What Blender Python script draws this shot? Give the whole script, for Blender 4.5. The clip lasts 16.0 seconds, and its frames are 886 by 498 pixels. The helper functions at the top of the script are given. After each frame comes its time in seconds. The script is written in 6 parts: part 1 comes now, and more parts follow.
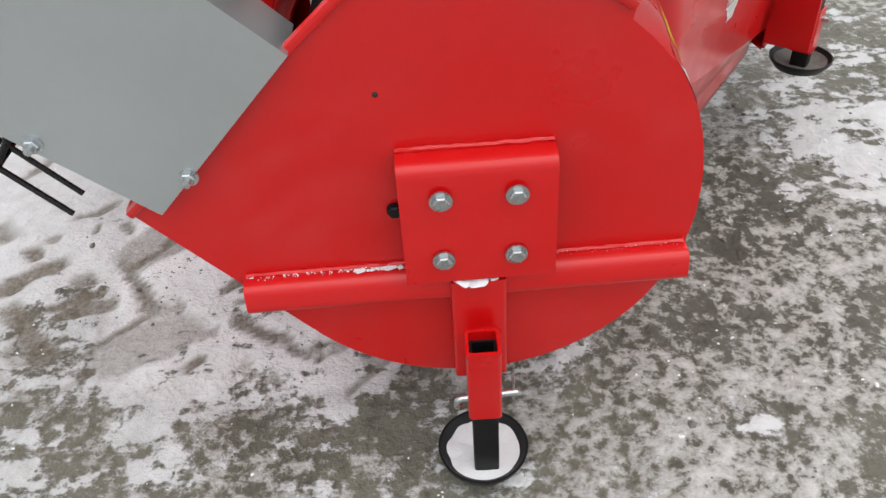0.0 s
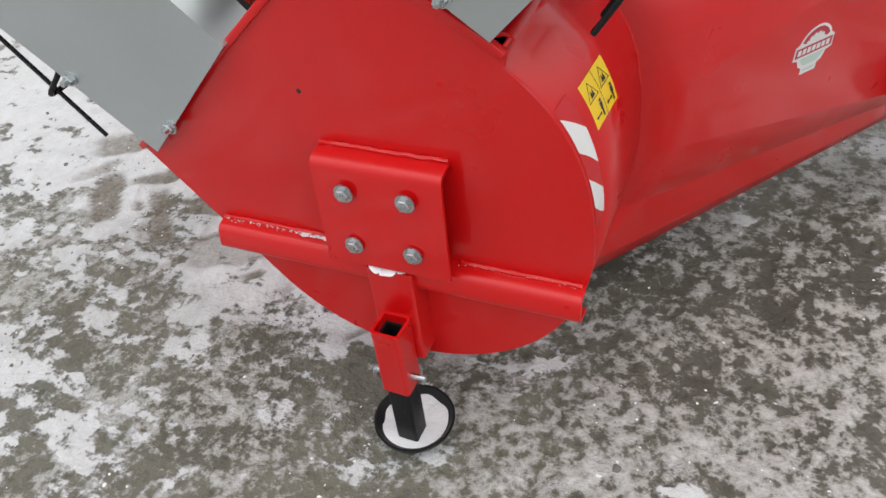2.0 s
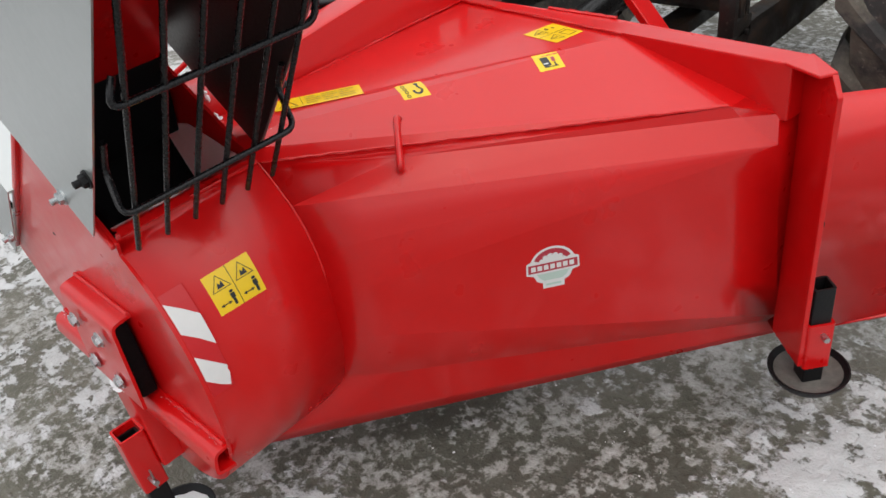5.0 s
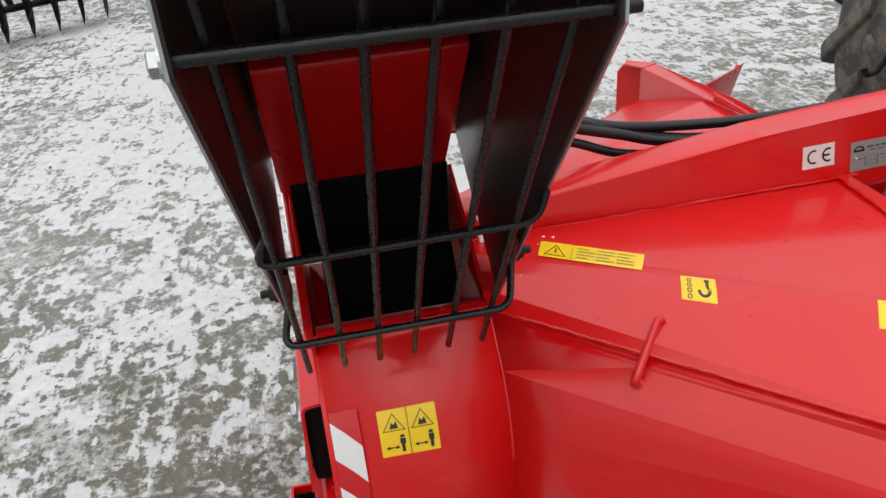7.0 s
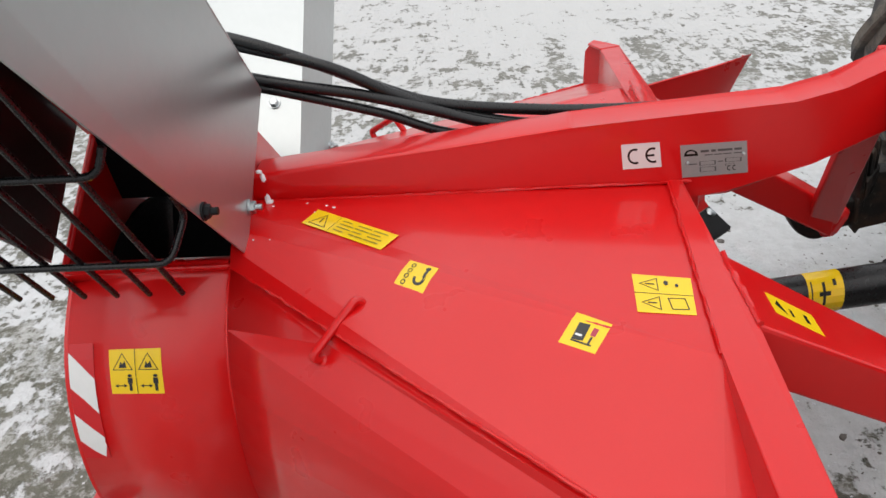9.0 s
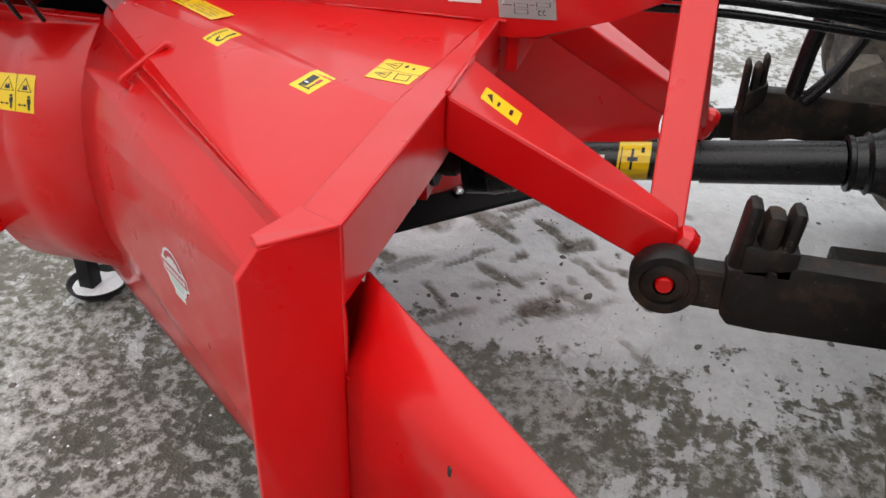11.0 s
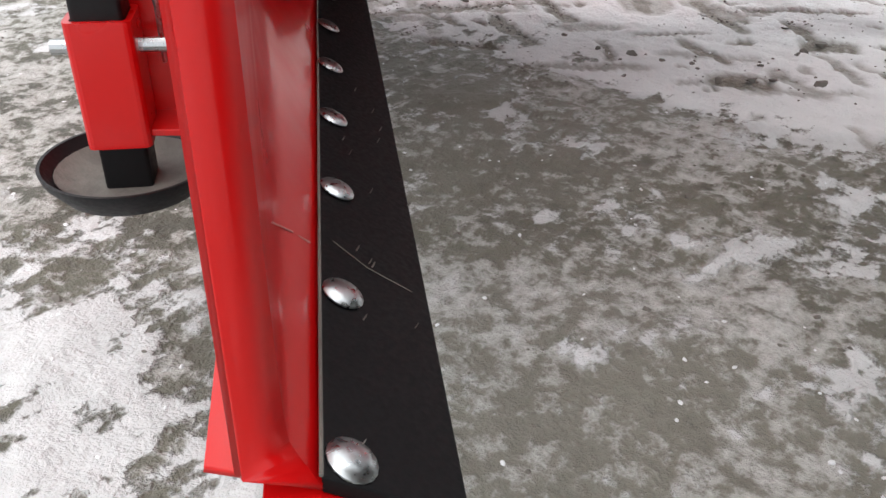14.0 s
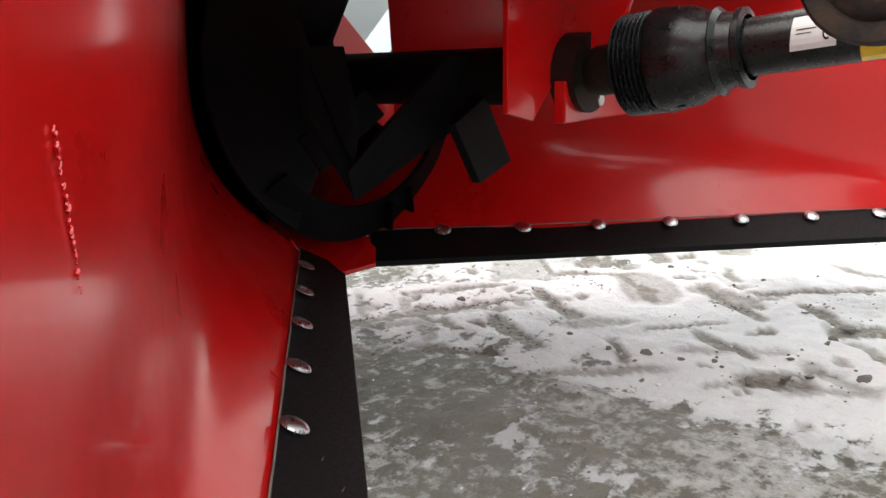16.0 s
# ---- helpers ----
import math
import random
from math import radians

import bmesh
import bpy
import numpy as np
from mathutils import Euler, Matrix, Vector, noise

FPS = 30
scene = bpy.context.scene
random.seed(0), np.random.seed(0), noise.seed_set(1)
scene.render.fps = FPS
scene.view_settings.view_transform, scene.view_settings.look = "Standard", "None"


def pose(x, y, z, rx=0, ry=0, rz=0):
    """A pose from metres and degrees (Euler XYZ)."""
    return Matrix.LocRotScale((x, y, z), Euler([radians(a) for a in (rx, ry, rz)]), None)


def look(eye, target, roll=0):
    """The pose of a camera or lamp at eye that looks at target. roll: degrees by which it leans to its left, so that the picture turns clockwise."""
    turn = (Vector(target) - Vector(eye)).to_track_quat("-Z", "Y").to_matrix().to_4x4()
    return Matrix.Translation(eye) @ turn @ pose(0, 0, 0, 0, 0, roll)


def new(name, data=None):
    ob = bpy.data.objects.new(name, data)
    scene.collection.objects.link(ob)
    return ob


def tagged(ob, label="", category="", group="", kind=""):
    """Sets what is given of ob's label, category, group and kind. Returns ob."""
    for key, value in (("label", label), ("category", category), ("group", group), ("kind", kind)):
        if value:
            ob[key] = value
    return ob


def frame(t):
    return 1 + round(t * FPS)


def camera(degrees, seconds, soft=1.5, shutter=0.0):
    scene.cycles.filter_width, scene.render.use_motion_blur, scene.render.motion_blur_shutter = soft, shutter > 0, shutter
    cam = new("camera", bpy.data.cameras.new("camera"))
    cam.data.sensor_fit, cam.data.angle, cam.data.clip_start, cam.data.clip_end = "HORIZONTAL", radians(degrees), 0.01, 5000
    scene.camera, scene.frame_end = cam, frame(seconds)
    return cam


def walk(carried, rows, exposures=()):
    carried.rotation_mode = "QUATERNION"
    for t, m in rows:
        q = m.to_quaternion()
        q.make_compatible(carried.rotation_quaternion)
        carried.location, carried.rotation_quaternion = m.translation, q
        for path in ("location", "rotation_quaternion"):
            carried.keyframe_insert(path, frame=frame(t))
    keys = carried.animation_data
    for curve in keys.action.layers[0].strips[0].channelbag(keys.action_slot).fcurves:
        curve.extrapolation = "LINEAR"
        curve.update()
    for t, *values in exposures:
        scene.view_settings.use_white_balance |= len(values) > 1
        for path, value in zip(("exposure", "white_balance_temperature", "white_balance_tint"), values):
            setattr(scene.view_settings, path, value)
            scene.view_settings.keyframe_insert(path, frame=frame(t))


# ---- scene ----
from mathutils.bvhtree import BVHTree
cam = camera(58.0, 16.0)
PATH = [
    (0, (-0.061, -0.833, 1.17), (-0.032, 0.703, -0.11), -4.0),
    (0.5, (0.042, -0.836, 1.167), (-0.116, 0.674, -0.135), -5.8),
    (1, (0.177, -0.779, 1.164), (-0.168, 0.687, -0.152), -6.3),
    (1.5, (0.316, -0.763, 1.191), (-0.209, 0.64, -0.134), -7.1),
    (2, (0.51, -0.782, 1.254), (-0.179, 0.555, -0.064), -7.7),
    (2.5, (0.641, -0.738, 1.296), (-0.165, 0.593, 0.04), -8.7),
    (3, (0.785, -0.632, 1.311), (-0.146, 0.681, 0.125), -9.1),
    (3.5, (0.94, -0.548, 1.321), (-0.049, 0.75, 0.163), -9.1),
    (3.7, (1.029, -0.515, 1.321), (0.019, 0.766, 0.164), -8.9),
    (5.8, (1.322, -0.111, 1.445), (-0.186, 0.668, 0.387), -9.2),
    (6, (1.306, -0.079, 1.454), (-0.266, 0.595, 0.417), -8.4),
    (6.5, (1.212, 0.001, 1.448), (-0.452, 0.482, 0.448), -6.0),
    (7, (1.168, 0.086, 1.451), (-0.554, 0.386, 0.478), -4.8),
    (7.5, (1.189, 0.24, 1.444), (-0.554, 0.358, 0.469), -5.0),
    (8, (1.245, 0.403, 1.447), (-0.494, 0.399, 0.46), -5.2),
    (8.5, (1.227, 0.531, 1.424), (-0.502, 0.481, 0.42), -5.1),
    (8.7, (1.212, 0.596, 1.419), (-0.512, 0.525, 0.408), -4.8),
    (10.8, (1.432, 1.215, 1.249), (-0.257, 0.866, 0.236), 2.0),
    (11, (1.47, 1.256, 1.226), (-0.19, 0.876, 0.178), 2.3),
    (11.5, (1.524, 1.354, 1.153), (-0.032, 0.898, -0.018), 2.5),
    (12, (1.495, 1.558, 1.027), (0.087, 0.868, -0.215), 1.2),
    (12.5, (1.416, 1.62, 0.827), (0.06, 0.816, -0.405), 3.3),
    (13, (1.351, 1.633, 0.674), (0.061, 0.748, -0.572), 2.5),
    (13.5, (1.29, 1.616, 0.589), (0.027, 0.673, -0.642), 1.9),
    (14, (1.24, 1.57, 0.528), (-0.102, 0.549, -0.547), 2.1),
    (14.5, (1.198, 1.543, 0.517), (-0.234, 0.444, -0.344), 2.1),
    (15, (1.139, 1.5, 0.53), (-0.347, 0.367, -0.183), 1.9),
    (15.5, (1.089, 1.476, 0.543), (-0.434, 0.321, -0.045), 0.7),
    (16, (1.075, 1.464, 0.544), (-0.455, 0.266, 0.072), -1.1),
]
EXPOSURES = [(t, e, 6500, 10 if t < 14 else 10 - 3 * (t - 14)) for t, e in ((0, 0.61), (1, 0.61), (2, 0.46), (3, 0.34), (3.5, 0.4), (6, 0.34), (8.5, 0.34), (11, 0.5), (12.5, 0.68), (14, 1.0), (14.5, 1.05), (15, 1.07), (15.5, 1.4), (16, 1.6))]
walk(cam, [(t, look(eye, target, roll)) for t, eye, target, roll in PATH], EXPOSURES)

# world and light: an overcast winter day
world = bpy.data.worlds.new("world")
scene.world = world
world.use_nodes = True
wn = world.node_tree
sky = wn.nodes.new("ShaderNodeTexSky")
sky.sky_type, sky.sun_disc = "NISHITA", False
sky.sun_elevation, sky.sun_rotation = radians(62), radians(115)
sky.air_density, sky.dust_density, sky.ozone_density = 1.0, 6.0, 1.0
# a closed layer of cloud over it, brighter overhead than at the horizon
wc = wn.nodes.new("ShaderNodeTexCoord")
sep = wn.nodes.new("ShaderNodeSeparateXYZ")
wn.links.new(wc.outputs["Generated"], sep.inputs[0])
grad = wn.nodes.new("ShaderNodeValToRGB")
grad.color_ramp.elements[0].position, grad.color_ramp.elements[0].color = 0.0, (2.6, 2.65, 2.75, 1)
grad.color_ramp.elements[1].position, grad.color_ramp.elements[1].color = 0.9, (8.3, 8.35, 8.45, 1)
wn.links.new(sep.outputs[2], grad.inputs[0])
cl = wn.nodes.new("ShaderNodeTexNoise")
cl.inputs["Scale"].default_value, cl.inputs["Detail"].default_value = 2.2, 5.0
wn.links.new(wc.outputs["Generated"], cl.inputs["Vector"])
lit = wn.nodes.new("ShaderNodeMapRange")
lit.inputs[1].default_value, lit.inputs[2].default_value, lit.inputs[3].default_value, lit.inputs[4].default_value = 0.3, 0.7, 0.82, 1.12
wn.links.new(cl.outputs["Fac"], lit.inputs[0])
cm = wn.nodes.new("ShaderNodeVectorMath")
cm.operation = "SCALE"
wn.links.new(grad.outputs[0], cm.inputs[0])
wn.links.new(lit.outputs[0], cm.inputs["Scale"])
cover = wn.nodes.new("ShaderNodeMix")
cover.data_type = "RGBA"
cover.inputs[0].default_value = 0.88
wn.links.new(sky.outputs[0], cover.inputs[6])
wn.links.new(cm.outputs[0], cover.inputs[7])
wn.links.new(cover.outputs[2], wn.nodes["Background"].inputs[0])
wn.nodes["Background"].inputs[1].default_value = 0.15
sun = new("sun", bpy.data.lights.new("sun", "SUN"))
sun.data.energy, sun.data.angle, sun.data.color = 0.5, radians(110), (1, 0.97, 0.92)
sun.matrix_world = look((9, -4, 30), (0, 0, 0))


# materials
def material(name):
    m = bpy.data.materials.new(name)
    m.use_nodes = True
    nt = m.node_tree
    return m, nt, nt.nodes["Principled BSDF"]


def nd(nt, kind, **kw):
    n = nt.nodes.new(kind)
    for k, v in kw.items():
        n.inputs[k.replace("_", " ")].default_value = v
    return n


def coords(nt):
    return nt.nodes.new("ShaderNodeTexCoord").outputs["Object"]


def noise_node(nt, scale, detail=4.0, rough=0.6, vec=None):
    n = nd(nt, "ShaderNodeTexNoise", Scale=scale, Detail=detail, Roughness=rough)
    away = nt.nodes.new("ShaderNodeVectorMath")
    away.inputs[1].default_value = (31.7 + 3.1 * math.sin(scale), 17.3 + 2.3 * math.cos(scale), 9.1 + math.sin(3 * scale))
    nt.links.new(vec if vec is not None else coords(nt), away.inputs[0])
    nt.links.new(away.outputs[0], n.inputs["Vector"])
    return n.outputs["Fac"]


def ramp(nt, fac, stops):
    r = nt.nodes.new("ShaderNodeValToRGB")
    el = r.color_ramp.elements
    while len(el) < len(stops):
        el.new(0.5)
    for e, (p, c) in zip(el, stops):
        e.position, e.color = p, (*c, 1) if len(c) == 3 else c
    nt.links.new(fac, r.inputs[0])
    return r.outputs[0]


def grey(v):
    return (v, v, v)


def mix(nt, fac, a, b):
    m = nt.nodes.new("ShaderNodeMix")
    m.data_type = "RGBA"
    for sock, val in ((m.inputs[0], fac), (m.inputs[6], a), (m.inputs[7], b)):
        if isinstance(val, (tuple, float, int)):
            sock.default_value = (*val, 1) if isinstance(val, tuple) else val
        else:
            nt.links.new(val, sock)
    return m.outputs[2]


def bump(nt, bsdf, height, strength, distance):
    b = nd(nt, "ShaderNodeBump", Strength=strength, Distance=distance)
    nt.links.new(height, b.inputs["Height"])
    nt.links.new(b.outputs[0], bsdf.inputs["Normal"])


def surface(name, colour, other, scale, rough=(0.4, 0.6), metal=0.0, relief=0.0, fine=200.0, coat=0.0):
    m, nt, b = material(name)
    f = noise_node(nt, scale)
    nt.links.new(mix(nt, f, colour, other), b.inputs["Base Color"])
    g = noise_node(nt, fine, 2.0)
    nt.links.new(ramp(nt, g, [(0.3, grey(rough[0])), (0.7, grey(rough[1]))]), b.inputs["Roughness"])
    b.inputs["Metallic"].default_value = metal
    b.inputs["Coat Weight"].default_value = coat
    b.inputs["Coat Roughness"].default_value = 0.12
    if relief:
        bump(nt, b, g, 0.4, relief)
    return m


m, nt, b = material("red_paint")
f = noise_node(nt, 5.0)
g = noise_node(nt, 90.0, 3.0)
dust = noise_node(nt, 420.0, 2.0, 0.5)
cloud = noise_node(nt, 9.0, 3.0)
col = mix(nt, f, (0.62, 0.0036, 0.0046), (0.55, 0.0033, 0.0042))
mulm = nt.nodes.new("ShaderNodeMath"); mulm.operation = "MULTIPLY"
nt.links.new(ramp(nt, dust, [(0.66, grey(0)), (0.74, grey(1))]), mulm.inputs[0])
nt.links.new(ramp(nt, cloud, [(0.5, grey(0)), (0.75, grey(0.10))]), mulm.inputs[1])
nt.links.new(mix(nt, mulm.outputs[0], col, (0.5, 0.22, 0.2)), b.inputs["Base Color"])
nt.links.new(ramp(nt, cloud, [(0.3, grey(0.26)), (0.7, grey(0.40))]), b.inputs["Roughness"])
b.inputs["Coat Weight"].default_value = 0.5
b.inputs["Specular IOR Level"].default_value = 0.3
b.inputs["Coat Roughness"].default_value = 0.11
bump(nt, b, g, 0.12, 0.0005)
RED = m
TAPE = surface("red_reflective_tape", (0.55, 0.006, 0.010), (0.5, 0.005, 0.01), 60.0, (0.3, 0.4))
PALE = surface("pale_green_print", (0.50, 0.62, 0.56), (0.46, 0.58, 0.52), 80.0, (0.35, 0.45))
LOGORED = surface("dark_red_print", (0.45, 0.03, 0.05), (0.4, 0.03, 0.05), 80.0, (0.35, 0.45))
HOODDARK = surface("dark_hood_inside", (0.055, 0.037, 0.036), (0.031, 0.023, 0.022), 9.0, (0.3, 0.45), 0.5, 0.0004)
TAG = surface("grey_metal_tag", (0.38, 0.38, 0.37), (0.45, 0.45, 0.44), 90.0, (0.35, 0.5), 0.5)
ROTOR = surface("rotor_black_paint", (0.0035, 0.0035, 0.004), (0.007, 0.007, 0.008), 12.0, (0.5, 0.7), 0.0, 0.0006)
ROTOR.node_tree.nodes["Principled BSDF"].inputs["Specular IOR Level"].default_value = 0.10
BLACK = surface("black_paint", (0.006, 0.006, 0.007), (0.010, 0.010, 0.011), 12.0, (0.4, 0.55), 0.0, 0.0006)
GLOSS = surface("glossy_black_paint", (0.004, 0.004, 0.005), (0.007, 0.007, 0.008), 30.0, (0.22, 0.34), 0.0, 0.0004)
BLADE = surface("black_blade_steel", (0.004, 0.004, 0.0045), (0.008, 0.008, 0.009), 20.0, (0.42, 0.6), 0.0, 0.0008)
m, nt, b = material("galvanised_sheet")
vo = nd(nt, "ShaderNodeTexVoronoi", Scale=95.0)
nt.links.new(coords(nt), vo.inputs["Vector"])
sp = nt.nodes.new("ShaderNodeSeparateXYZ")
nt.links.new(vo.outputs["Color"], sp.inputs[0])
cl2 = noise_node(nt, 6.0, 4.0)
zc = mix(nt, cl2, (0.43, 0.458, 0.46), (0.49, 0.518, 0.522))
nt.links.new(mix(nt, ramp(nt, sp.outputs[0], [(0.0, grey(0)), (1.0, grey(0.06))]), zc, (0.58, 0.62, 0.61)), b.inputs["Base Color"])
nt.links.new(ramp(nt, sp.outputs[1], [(0.0, grey(0.28)), (1.0, grey(0.315))]), b.inputs["Roughness"])
b.inputs["Metallic"].default_value = 0.8
bump(nt, b, noise_node(nt, 7.0, 2.0), 0.08, 0.004)
GALV = m
ZINC = surface("zinc_bolts", (0.42, 0.45, 0.46), (0.58, 0.61, 0.62), 60.0, (0.24, 0.38), 1.0, 0.0)
SNOW = surface("snow", (0.8, 0.82, 0.84), (0.72, 0.74, 0.76), 40.0, (0.6, 0.8), 0.0, 0.004, 120.0)
m, nt, b = material("tyre_rubber")
f = noise_node(nt, 9.0, 5.0)
g = noise_node(nt, 45.0, 5.0, 0.7)
rub = mix(nt, g, (0.030, 0.030, 0.030), (0.085, 0.084, 0.082))
rub = mix(nt, ramp(nt, f, [(0.44, grey(0)), (0.56, grey(0.9))]), rub, mix(nt, g, (0.085, 0.074, 0.060), (0.23, 0.208, 0.170)))
nt.links.new(mix(nt, ramp(nt, g, [(0.60, grey(0)), (0.68, grey(0.7))]), rub, (0.26, 0.24, 0.20)), b.inputs["Base Color"])
b.inputs["Roughness"].default_value = 0.85
bump(nt, b, g, 0.7, 0.006)
RUBBER = m
m, nt, b = material("dark_worn_iron")
f = noise_node(nt, 14.0, 6.0, 0.65)
g = noise_node(nt, 60.0, 5.0, 0.7)
ic = mix(nt, g, (0.006, 0.0055, 0.005), (0.018, 0.015, 0.013))
ic = mix(nt, ramp(nt, f, [(0.50, grey(0)), (0.62, grey(0.9))]), ic, mix(nt, g, (0.030, 0.015, 0.009), (0.058, 0.037, 0.024)))
ic = mix(nt, ramp(nt, g, [(0.63, grey(0)), (0.72, grey(0.6))]), ic, (0.10, 0.088, 0.073))
nt.links.new(ic, b.inputs["Base Color"])
nt.links.new(ramp(nt, f, [(0.35, grey(0.38)), (0.65, grey(0.75))]), b.inputs["Roughness"])
b.inputs["Metallic"].default_value = 0.25
bump(nt, b, f, 0.6, 0.006)
IRON = m
PLASTIC = surface("black_plastic", (0.006, 0.006, 0.0065), (0.009, 0.009, 0.010), 30.0, (0.25, 0.35), 0.0, 0.0)
YELLOW = surface("yellow_sticker", (0.85, 0.58, 0.01), (0.8, 0.53, 0.01), 30.0, (0.14, 0.22))
WHITE = surface("white_sticker", (0.75, 0.75, 0.74), (0.68, 0.68, 0.67), 60.0, (0.35, 0.45))
RIM = surface("beige_rim", (0.3, 0.26, 0.17), (0.2, 0.17, 0.12), 8.0, (0.5, 0.7))
STONE = surface("stone", (0.12, 0.11, 0.1), (0.2, 0.185, 0.165), 25.0, (0.8, 0.9))
DIRT = surface("dish_dirt", (0.05, 0.047, 0.043), (0.25, 0.235, 0.21), 28.0, (0.75, 0.9), 0.0, 0.002)
SCRATCH = surface("scratched_paint", (0.62, 0.30, 0.28), (0.55, 0.22, 0.2), 90.0, (0.5, 0.6))
FADED = surface("faded_print", (0.30, 0.22, 0.02), (0.24, 0.17, 0.02), 60.0, (0.2, 0.3))
ETCHED = surface("etched_print", (0.09, 0.09, 0.088), (0.13, 0.13, 0.128), 60.0, (0.3, 0.4), 0.3)
INK = surface("black_print", (0.015, 0.014, 0.012), (0.02, 0.02, 0.018), 60.0, (0.16, 0.24))

for dark, level in ((BLACK, 0.25), (BLADE, 0.16), (GLOSS, 0.35), (PLASTIC, 0.4), (IRON, 0.35)):
    dark.node_tree.nodes["Principled BSDF"].inputs["Specular IOR Level"].default_value = level

m, nt, b = material("frozen_ground")
vec = coords(nt)


def calc(op, a, c, d=None):
    n = nt.nodes.new("ShaderNodeMath")
    n.operation = op
    for sock, val in zip(n.inputs, (a, c, d)):
        if val is None:
            continue
        if isinstance(val, (int, float)):
            sock.default_value = val
        else:
            nt.links.new(val, sock)
    return n.outputs[0]


def blob(x, y, r0, r1):
    """1 inside the circle r0 round (x, y), falling to 0 at r1."""
    d = nt.nodes.new("ShaderNodeVectorMath")
    d.operation = "DISTANCE"
    nt.links.new(warped, d.inputs[0])
    d.inputs[1].default_value = (x, y, 0)
    r = nd(nt, "ShaderNodeMapRange")
    r.interpolation_type = "SMOOTHSTEP"
    r.inputs[1].default_value, r.inputs[2].default_value, r.inputs[3].default_value, r.inputs[4].default_value = r0, r1, 1, 0
    nt.links.new(d.outputs["Value"], r.inputs[0])
    return r.outputs[0]


wob = nd(nt, "ShaderNodeTexNoise", Scale=1.7, Detail=5.0, Roughness=0.6)
nt.links.new(vec, wob.inputs["Vector"])
wsub = nt.nodes.new("ShaderNodeVectorMath")
wsub.operation = "MULTIPLY_ADD"
wsub.inputs[1].default_value, wsub.inputs[2].default_value = (0.8, 0.8, 0.0), (-0.4, -0.4, 0.0)
nt.links.new(wob.outputs["Color"], wsub.inputs[0])
wadd = nt.nodes.new("ShaderNodeVectorMath")
nt.links.new(vec, wadd.inputs[0])
nt.links.new(wsub.outputs[0], wadd.inputs[1])
warped = wadd.outputs[0]
big = noise_node(nt, 0.9, 4.0, 0.55, vec)
mid = noise_node(nt, 6.5, 5.0, 0.62, vec)
fine = noise_node(nt, 17.0, 6.0, 0.68, vec)
grain = noise_node(nt, 75.0, 5.0, 0.7, vec)
tiny = noise_node(nt, 380.0, 2.0, 0.6, vec)
amount = calc("MULTIPLY_ADD", mid, 1.45, calc("MULTIPLY", big, 0.9))
amount = calc("MULTIPLY_ADD", fine, 0.9, amount)
amount = calc("MULTIPLY_ADD", grain, 0.25, calc("ADD", amount, 0.05))
clump = noise_node(nt, 36.0, 4.0, 0.62, vec)
amount = calc("MULTIPLY_ADD", clump, 0.6, amount)
turn = nd(nt, "ShaderNodeMapping")
turn.inputs["Rotation"].default_value = (0, 0, radians(38))
turn.inputs["Scale"].default_value = (5.0, 24.0, 1.0)
nt.links.new(vec, turn.inputs["Vector"])
tracks = noise_node(nt, 1.3, 3.0, 0.55, turn.outputs[0])
amount = calc("ADD", calc("MULTIPLY_ADD", tracks, 0.7, amount), -0.275)
# traffic has worn the snow off beside and under the machine, and left it lying beyond
for x, y, r0, r1, gain in ((0.85, 0.0, 0.2, 1.3, -0.09), (0.45, 1.15, 0.2, 0.7, -0.03), (0.3, 0.75, 0.05, 0.45, 0.10), (0.58, 0.35, 0.15, 0.75, -0.20), (1.5, -0.2, 0.2, 1.0, -0.08), (-1.2, 1.6, 0.85, 1.4, 0.36), (1.25, 0.72, 0.1, 0.5, 0.16), (1.12, 1.08, 0.1, 0.5, 0.19), (0.95, 0.8, 0.1, 0.4, 0.12), (0.86, 0.66, 0.08, 0.36, 0.10), (-4.2, 0.9, 0.8, 3.0, 0.22), (-5.0, -1.6, 0.5, 3.0, 0.08)):
    amount = calc("MULTIPLY_ADD", blob(x, y, r0, r1), gain, amount)
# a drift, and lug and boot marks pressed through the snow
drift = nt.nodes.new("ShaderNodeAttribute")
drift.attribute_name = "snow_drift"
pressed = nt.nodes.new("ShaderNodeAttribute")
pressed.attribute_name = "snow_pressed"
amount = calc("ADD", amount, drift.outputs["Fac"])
crumb = noise_node(nt, 130.0, 3.0, 0.65, vec)
amount = calc("MULTIPLY_ADD", crumb, 0.10, calc("ADD", amount, -0.09))
mp = nd(nt, "ShaderNodeMapRange")
mp.inputs[1].default_value, mp.inputs[2].default_value = 1.96, 2.42
nt.links.new(amount, mp.inputs[0])
snowy = ramp(nt, mp.outputs[0], [(0.30, grey(0)), (0.40, grey(0.25)), (0.48, grey(0.52)), (0.545, grey(1))])
patchy = noise_node(nt, 3.1, 4.0, 0.6, vec)
# grey brown mud, damp and darker in places, with fine grit
mud = mix(nt, ramp(nt, mid, [(0.35, grey(0)), (0.65, grey(1))]), (0.112, 0.108, 0.080), (0.169, 0.165, 0.128))
mud = mix(nt, ramp(nt, grain, [(0.35, grey(0)), (0.7, grey(0.7))]), mud, (0.168, 0.165, 0.140))
damp = noise_node(nt, 4.3, 3.0, 0.5, vec)
mud = mix(nt, ramp(nt, damp, [(0.50, grey(0)), (0.64, grey(0.6))]), mud, (0.075, 0.072, 0.053))
mud = mix(nt, ramp(nt, tiny, [(0.58, grey(0)), (0.74, grey(0.45))]), mud, (0.045, 0.041, 0.035))
mud = mix(nt, ramp(nt, clump, [(0.28, grey(0.7)), (0.42, grey(0))]), mud, (0.062, 0.057, 0.046))
